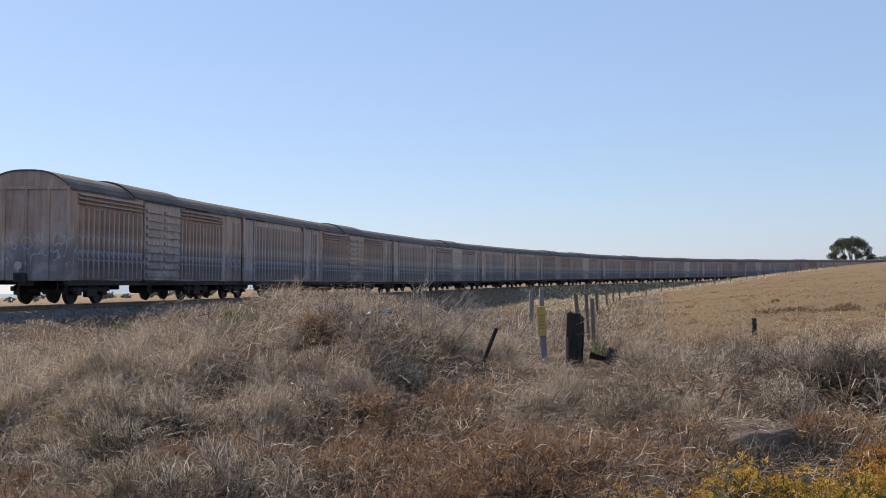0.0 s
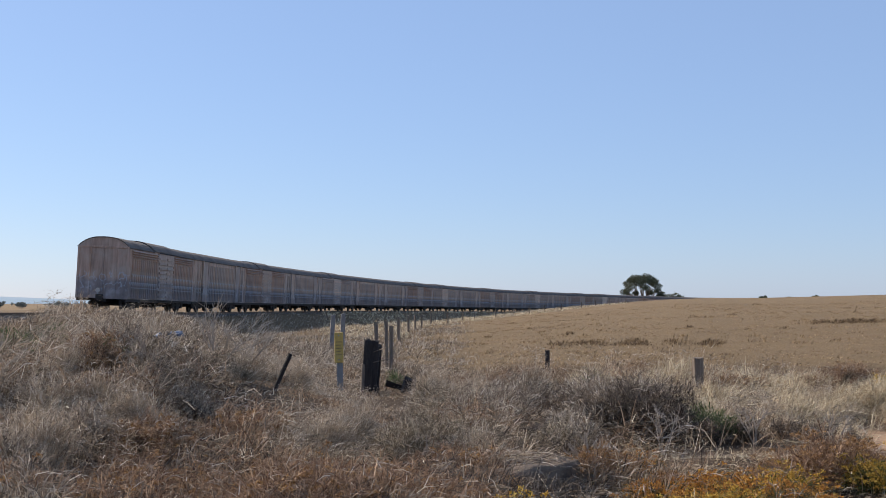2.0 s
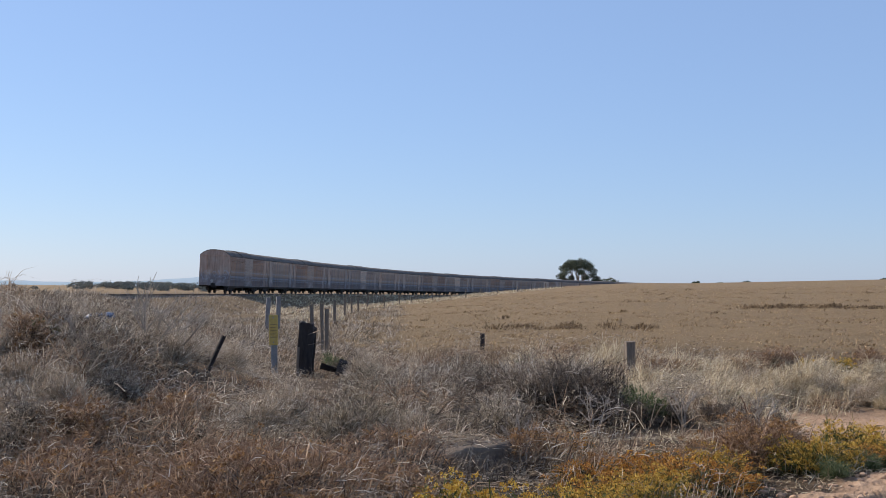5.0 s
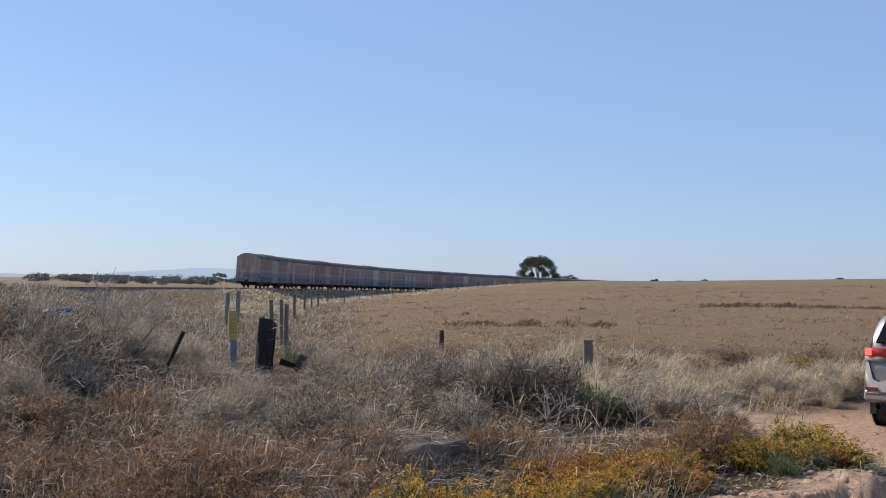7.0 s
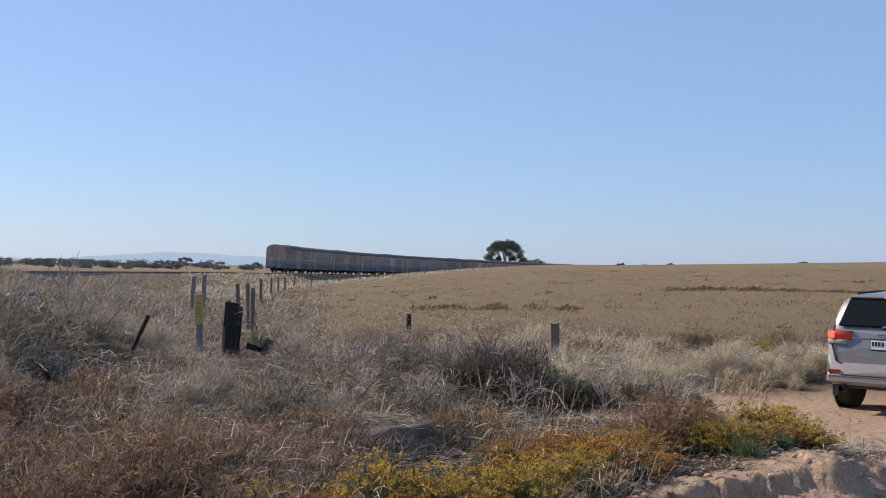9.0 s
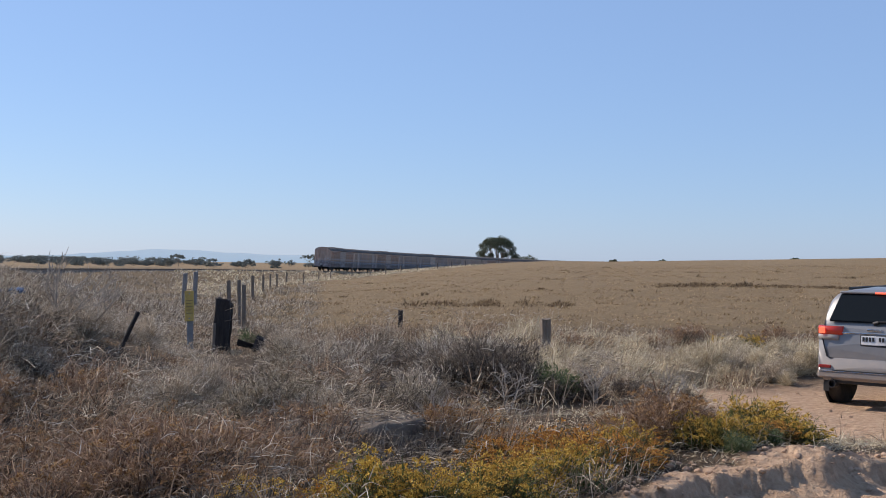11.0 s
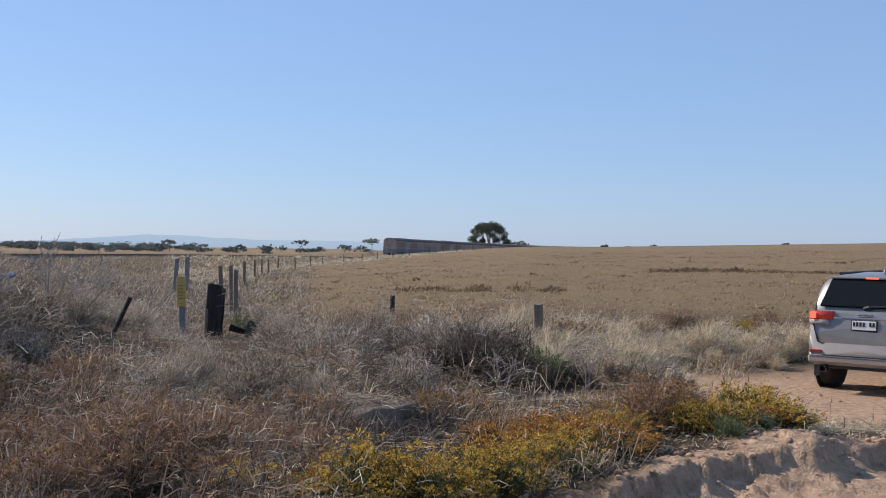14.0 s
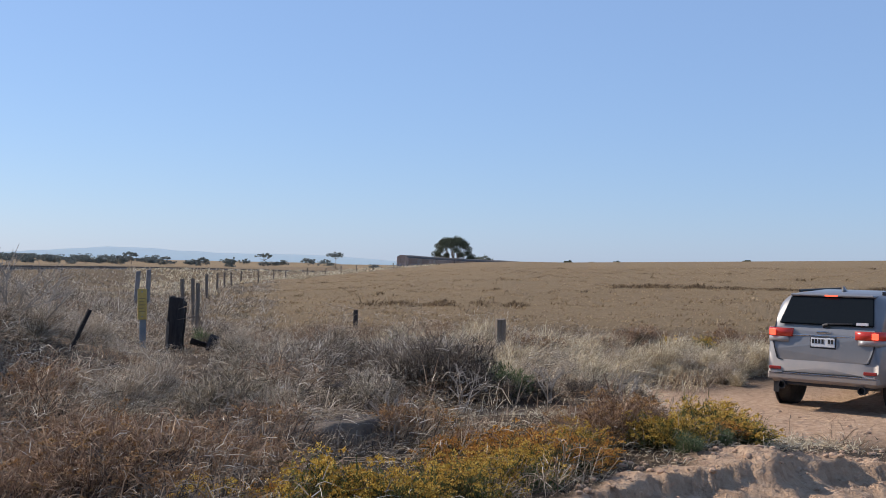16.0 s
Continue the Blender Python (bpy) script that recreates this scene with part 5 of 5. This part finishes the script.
def car():
    """A mid-size estate car seen from behind: rear bumper at local y = 0, nose ahead."""
    x, y, _ = at(18.0, 17.15)
    c = tagged(empty("parked_car", pose(x, y, 0.08, 0, 0, -38)), "silver four-wheel-drive car with brake lights on, on a dirt track", "car")
    c.scale = (0.93, 1.0, 1.0)
    # lower body
    st = [(0.0, 0.80, 0.40, 0.64, 0.02), (0.025, 0.86, 0.36, 0.675, 0.02), (0.07, 0.875, 0.34, 0.98, 0.03), (0.11, 0.89, 0.33, 1.06, 0.03), (0.35, 0.905, 0.32, 1.07, 0.03), (1.0, 0.95, 0.32, 1.07, 0.03),
          (2.2, 0.97, 0.32, 1.06, 0.03), (3.3, 0.97, 0.32, 1.04, 0.04), (4.1, 0.95, 0.33, 1.0, 0.06), (4.55, 0.90, 0.34, 0.9, 0.1), (4.78, 0.78, 0.38, 0.75, 0.12)]
    loft("body", [rounded(*q) for q in st], M_SILVER, c)
    # cabin
    cab = [(0.16, 0.84, 1.00, 1.08, 0.02), (0.26, 0.835, 1.00, 1.34, 0.08), (0.38, 0.835, 1.00, 1.58, 0.14), (0.46, 0.835, 1.00, 1.69, 0.17), (0.62, 0.845, 1.0, 1.735, 0.19), (1.5, 0.87, 1.0, 1.765, 0.2),
           (2.3, 0.87, 1.0, 1.755, 0.2), (2.75, 0.87, 1.0, 1.68, 0.2), (3.2, 0.87, 1.0, 1.36, 0.13), (3.55, 0.87, 1.0, 1.09, 0.03)]
    loft("cabin", [rounded(q[0], q[1], q[2], q[3], q[4], 0.07) for q in cab], M_SILVER, c)
    # tailgate: a shallow proud panel with the plate recess
    bm = bmesh.new()
    pts = [(-0.68, 0.105, 0.72), (0.68, 0.105, 0.72), (0.77, 0.105, 0.84), (0.79, 0.12, 1.02), (0.78, 0.17, 1.10), (-0.78, 0.17, 1.10), (-0.79, 0.12, 1.02), (-0.77, 0.105, 0.84)]
    f = bm.faces.new([bm.verts.new(p) for p in pts])
    g = bmesh.ops.extrude_face_region(bm, geom=[f])
    bmesh.ops.translate(bm, vec=(0, -0.075, 0), verts=[q for q in g["geom"] if isinstance(q, bmesh.types.BMVert)])
    bmesh.ops.bevel(bm, geom=bm.edges[:], offset=0.012, segments=2, affect="EDGES")
    gate = part("tailgate", bm, M_SILVER, c)
    bm = bmesh.new()
    box(bm, -0.70, 0.035, 0.685, 0.70, 0.09, 0.722, 0.008)
    part("tailgate_gap", bm, M_BLACK, c)
    bm = bmesh.new()
    box(bm, -0.62, 0.055, 1.005, 0.62, 0.085, 1.022, 0.005)
    part("trim_strip", bm, M_CHROME, gate)
    # rear window, leaning forward
    bm = bmesh.new()
    for p in ((-0.74, 0.165, 1.13), (0.74, 0.165, 1.13), (0.65, 0.415, 1.64), (-0.65, 0.415, 1.64)):
        bm.verts.new(p)
    f = bm.faces.new(bm.verts[:])
    g = bmesh.ops.extrude_face_region(bm, geom=[f])
    bmesh.ops.translate(bm, vec=(0, -0.035, 0.02), verts=[q for q in g["geom"] if isinstance(q, bmesh.types.BMVert)])
    bmesh.ops.bevel(bm, geom=bm.edges[:], offset=0.015, segments=2, affect="EDGES")
    win = part("rear_window", bm, M_DARKGLASS, c, "dark tinted rear window")
    bm = bmesh.new()
    rod(bm, (0.0, 0.115, 1.16), (0.42, 0.12, 1.18), 0.014, n=6)
    rod(bm, (-0.03, 0.12, 1.13), (0.05, 0.12, 1.16), 0.03, n=8)
    part("wiper", bm, M_BLACK, win)
    bm = bmesh.new()
    box(bm, 0.48, 0.122, 1.16, 0.66, 0.136, 1.21)
    part("sticker", bm, M_WHITE, win)
    # roof spoiler with the high stop lamp
    bm = bmesh.new()
    box(bm, -0.66, 0.35, 1.655, 0.66, 0.6, 1.705, 0.02)
    sp = part("spoiler", bm, M_SILVER, c)
    bm = bmesh.new()
    box(bm, -0.1, 0.338, 1.662, 0.1, 0.354, 1.692, 0.004)
    part("high_stop_lamp", bm, M_LIT, sp)
    # tail lamps wrap round the corners
    for s in (-1, 1):
        for z0, z1, mat, nm in ((0.985, 1.09, M_REDLENS, "tail_lamp"), (0.90, 0.98, M_CLEAR, "reversing_lamp")):
            rings = []
            for xx, yy in ((0.5, 0.025), (0.66, 0.02), (0.82, 0.04), (0.895, 0.11), (0.92, 0.3)):
                sh = 0.0 if z0 > 0.95 else 0.05 * (1 if xx < 0.6 else 0)
                rings.append([(s * (xx + sh), yy, z0), (s * (xx + sh), yy, z1), (s * (xx + sh - 0.02), yy + 0.06, z1), (s * (xx + sh - 0.02), yy + 0.06, z0)])
            loft(nm, rings, mat, c, "red tail lamp" if z0 > 0.95 else "clear reversing lamp")
        bm = bmesh.new()
        box(bm, s * 0.80 - 0.05, 0.012, 1.0, s * 0.80 + 0.05, 0.035, 1.075, 0.01)
        part("brake_lamp", bm, M_LIT, c, "glowing red brake lamp")
        bm = bmesh.new()
        box(bm, s * 0.74 - 0.1, -0.012, 0.57, s * 0.74 + 0.1, 0.02, 0.62, 0.01)
        part("reflector", bm, M_REFLECT, c)
        bm = bmesh.new()
        lathe(bm, [(0.055, -0.12), (0.06, -0.1), (0.06, 0.05), (0.048, 0.05), (0.045, -0.06)], pose(s * 0.62, 0.03, 0.37, 90, 0, 0), 16)
        part("exhaust_tip", bm, M_BLACK, c)
        bm = bmesh.new()
        rod(bm, (s * 0.67, 0.75, 1.745), (s * 0.66, 2.5, 1.77), 0.016, n=8)
        for yy in (0.8, 1.65, 2.45):
            box(bm, s * 0.665 - 0.016, yy - 0.05, 1.68, s * 0.665 + 0.016, yy + 0.05, 1.76, 0.006)
        part("roof_rail", bm, M_BLACK, c)
        # side windows
        for ya, yb in ((0.75, 1.3), (1.36, 2.2), (2.26, 2.95)):
            bm = bmesh.new()
            lo, hi = 0.892, 0.78
            for p in ((s * lo, ya - 0.08, 1.1), (s * lo, yb, 1.1), (s * hi, yb - (0.28 if yb > 2.5 else 0.0), 1.6), (s * hi, ya + 0.05, 1.6)):
                bm.verts.new(p)
            f = bm.faces.new(bm.verts[:])
            g = bmesh.ops.extrude_face_region(bm, geom=[f])
            bmesh.ops.translate(bm, vec=(s * 0.012, 0, 0), verts=[q for q in g["geom"] if isinstance(q, bmesh.types.BMVert)])
            part("side_window", bm, M_DARKGLASS, c)
        bm = bmesh.new()
        box(bm, s * 1.0 - 0.1, 2.75, 1.08, s * 1.0 + 0.1, 2.9, 1.24, 0.03)
        part("wing_mirror", bm, M_SILVER, c)
        for yy in (0.94, 3.86):
            bm = bmesh.new()
            lathe(bm, [(0.0, 0.0), (0.45, 0.0), (0.455, 0.02), (0.0, 0.025)], pose(s * 0.95, yy, 0.40, 0, s * 90, 0), 24)
            part("wheel_arch", bm, M_BLACK, c)
            wheel(c, s * 0.86, yy, s)
    # bumper steps, valance, plate, handle, badge, aerial
    bm = bmesh.new()
    box(bm, -0.86, -0.02, 0.40, 0.86, 0.25, 0.53, 0.03)
    part("lower_bumper", bm, M_SILVER, c)
    bm = bmesh.new()
    box(bm, -0.62, -0.024, 0.525, 0.62, 0.1, 0.55, 0.004)
    part("bumper_gap", bm, M_BLACK, c)
    bm = bmesh.new()
    box(bm, -0.72, 0.05, 0.27, 0.72, 0.4, 0.41, 0.03)
    part("valance", bm, M_BLACK, c)
    bm = bmesh.new()
    box(bm, -0.205, 0.038, 0.865, 0.205, 0.075, 1.0, 0.006)
    pl = part("number_plate", bm, M_BLACK, gate, "white number plate in a black frame")
    bm = bmesh.new()
    box(bm, -0.186, 0.03, 0.879, 0.186, 0.042, 0.986, 0.004)
    part("plate_face", bm, M_WHITE, pl)
    for k in range(7):
        if k == 4:
            continue
        bm = bmesh.new()
        xx = -0.15 + k * 0.05
        box(bm, xx - 0.016, 0.025, 0.9, xx + 0.016, 0.033, 0.965)
        part("plate_bar", bm, M_BLACK, pl)
    for nm, q, mat in (("handle", (-0.07, 0.055, 0.775, 0.07, 0.085, 0.795), M_BLACK), ("badge", (-0.11, 0.15, 1.03, 0.11, 0.165, 1.055), M_CHROME), ("small_badge", (0.62, 0.05, 0.8, 0.7, 0.062, 0.83), M_CHROME)):
        bm = bmesh.new()
        if nm == "badge":
            q = (q[0], 0.06, 1.04, q[3], 0.09, 1.07)
        box(bm, *q, 0.006)
        part(nm, bm, mat, gate)
    bm = bmesh.new()
    rings = [[(-0.03 * k, 0.85 + a, 1.735), (0.03 * k, 0.85 + a, 1.735), (0.004, 0.85 + a, 1.735 + h), (-0.004, 0.85 + a, 1.735 + h)] for a, h, k in ((0, 0.075, 0.6), (0.05, 0.09, 1), (0.16, 0.03, 1), (0.2, 0.005, 0.4))]
    bm.free()
    loft("aerial_fin", rings, M_SILVER, c)

    # the high waist: lamps, plate and window sills sit well up the tail
    low, high = [0.0, 0.27, 0.41, 0.53, 0.72, 0.865, 0.90, 0.98, 1.0, 1.09, 1.13, 1.64, 1.74], [0.1, 0.37, 0.455, 0.555, 0.73, 0.915, 1.0, 1.075, 1.09, 1.2, 1.255, 1.655, 1.735]
    for ob in c.children_recursive:
        if ob.type == "MESH" and ob.name.split(".")[0] not in ("tyre", "rim", "wheel_arch", "exhaust_tip"):
            for v in ob.data.vertices:
                v.co.z = float(np.interp(v.co.z, low, high)) if v.co.z < 1.74 else v.co.z
    for s in (-1, 1):
        bm = bmesh.new()
        box(bm, s * 0.93 - 0.05, 0.5, 0.2, s * 0.93 + 0.05, 0.52, 0.5, 0.006)
        part("mud_flap", bm, M_BLACK, c)
        bm = bmesh.new()
        q = [(s * 0.70, 0.0), (s * 0.80, 0.28), (s * 0.73, 0.02), (s * 0.63, 0.0)]
        vs = [bm.verts.new((xx, yy, 0.74 + up)) for yy in (0.022, 0.05) for xx, up in q]
        for f in ((3, 2, 1, 0), (4, 5, 6, 7), (0, 1, 5, 4), (1, 2, 6, 5), (2, 3, 7, 6), (3, 0, 4, 7)):
            bm.faces.new([vs[k] for k in f])
        bmesh.ops.recalc_face_normals(bm, faces=bm.faces)
        part("tailgate_seam", bm, M_BLACK, c)
    bm = bmesh.new()
    box(bm, -0.84, -0.028, 0.545, 0.84, 0.0, 0.556, 0.003)
    part("bumper_trim", bm, M_CHROME, c)


car()


# ---- the distance ----
def hills():
    m, t, b = material("haze_tinted_hills", 1.0)
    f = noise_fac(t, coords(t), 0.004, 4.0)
    # Pale blue base and faint glow stand in for haze over the far hills.
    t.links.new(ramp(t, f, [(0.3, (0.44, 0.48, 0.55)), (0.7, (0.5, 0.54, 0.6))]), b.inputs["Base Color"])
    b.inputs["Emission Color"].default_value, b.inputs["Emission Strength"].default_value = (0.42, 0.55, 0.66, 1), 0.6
    v, f = [], []
    n = 160
    for k in range(n + 1):
        az = -60 + 62 * k / n
        e = 0.5 * math.exp(-((az + 16.5) / 4.2) ** 2) + 0.3 * math.exp(-((az + 8) / 5) ** 2) + 0.3 * math.exp(-((az + 34) / 5) ** 2) + 0.12 + 0.05 * noise.noise(Vector((az * 0.9, 0, 0)))
        e *= 0.85 - 0.75 * smooth01(np.array((az + 6) / 7.0))
        x, y = 4200 * math.sin(radians(az)), 4200 * math.cos(radians(az))
        v += [(x, y, -30), (x * 0.995, y * 0.995, EYE + 4200 * math.tan(radians(float(e))))]
    f = [(2 * k, 2 * k + 1, 2 * k + 3, 2 * k + 2) for k in range(n)]
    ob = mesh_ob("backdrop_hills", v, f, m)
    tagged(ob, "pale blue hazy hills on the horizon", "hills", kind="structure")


hills()
rt = random.Random(21)
for k in range(170):
    woods = k < 80
    az = rt.uniform(-25, -14.8) if woods else rt.uniform(-46, -2.2)
    r = rt.uniform(880, 1080) if woods else rt.uniform(560, 900)
    h = rt.uniform(4.5, 7.5) if woods else rt.uniform(2.4, 5.5)
    x, y = r * math.sin(radians(az)), r * math.cos(radians(az))
    tagged(tree("far_tree", x, y, float(height(np.array([x]), np.array([y]))[0]) - 0.9, h, h * rt.uniform(0.7, 1.2), 520, 0.5, M_FARLEAF, 300 + k, "small grey-green tree, leaves paled for haze, far across the plain", 0.18, rt.choice((0.35, 0.6, 0.8)), 7, 0.04 if woods else rt.choice((0.05, 0.12, 0.3))), group="far trees on the plain")
for az, h, bare in ((-9.6, 6.5, 0.45), (-6.0, 8.0, 0.6), (-16.0, 6, 0.4)):
    x, y = 620 * math.sin(radians(az)), 620 * math.cos(radians(az))
    tagged(tree("far_tree", x, y, -0.6, h, h * 0.75, 700, 0.4, M_FARLEAF, int(500 + az), "umbrella-shaped grey-green tree, leaves paled for haze, far across the plain", 0.2, 0.2, 7, bare), group="far trees on the plain")
for az, r, h in ((5.75, 258, 1.0), (8.2, 258, 0.8), (6.9, 258, 0.7), (1.4, 330, 3.4), (14.5, 258, 0.9)):
    x, y, z = at(az, r)
    tree("far_bush", x, y, z - 0.6, h, h * 1.1, 420, 0.25, M_LEAF, int(700 + az * 10), "low dark bush on the field's crest", 0.12, 0.3, 5, 0.15)


# ---- fence wires ----
def fence_wires():
    f = tagged(empty("fence_wire"), "thin rusty wires strung between the fence posts", "fence wire")
    tops = [Vector(at(az, r)) for az, r, h in FENCE[3:]]
    for up in (0.35, 0.65, 0.95):
        for a, b in zip(tops, tops[1:]):
            bm = bmesh.new()
            rod(bm, a + Vector((0, 0, up)), b + Vector((0, 0, up)), 0.006, n=3)
            part("wire", bm, M_WIRE, f)


fence_wires()


# ---- motion ----
def motions():
    for k, w in enumerate(TRAIN):
        rows = []
        for t in range(0, 17):
            s = SPEED * t + PITCH * k - 0.25
            xa, ya, _ = on_line(s + 2.35)
            xb, yb, _ = on_line(s + 11.5)
            za, zb = float(rail_z(s + 2.35)), float(rail_z(s + 11.5))
            dx, dy, dz = float(xb - xa), float(yb - ya), zb - za
            d = math.hypot(dx, dy)
            base = pose(float(xa), float(ya), za, math.degrees(math.atan2(dz, d)), 0, -math.degrees(math.atan2(dx, dy)))
            rows.append((float(t), base @ pose(0, 0, 0, 0, 2.5, 0) @ pose(0, -2.35, 0)))
        walk(w, rows)


motions()
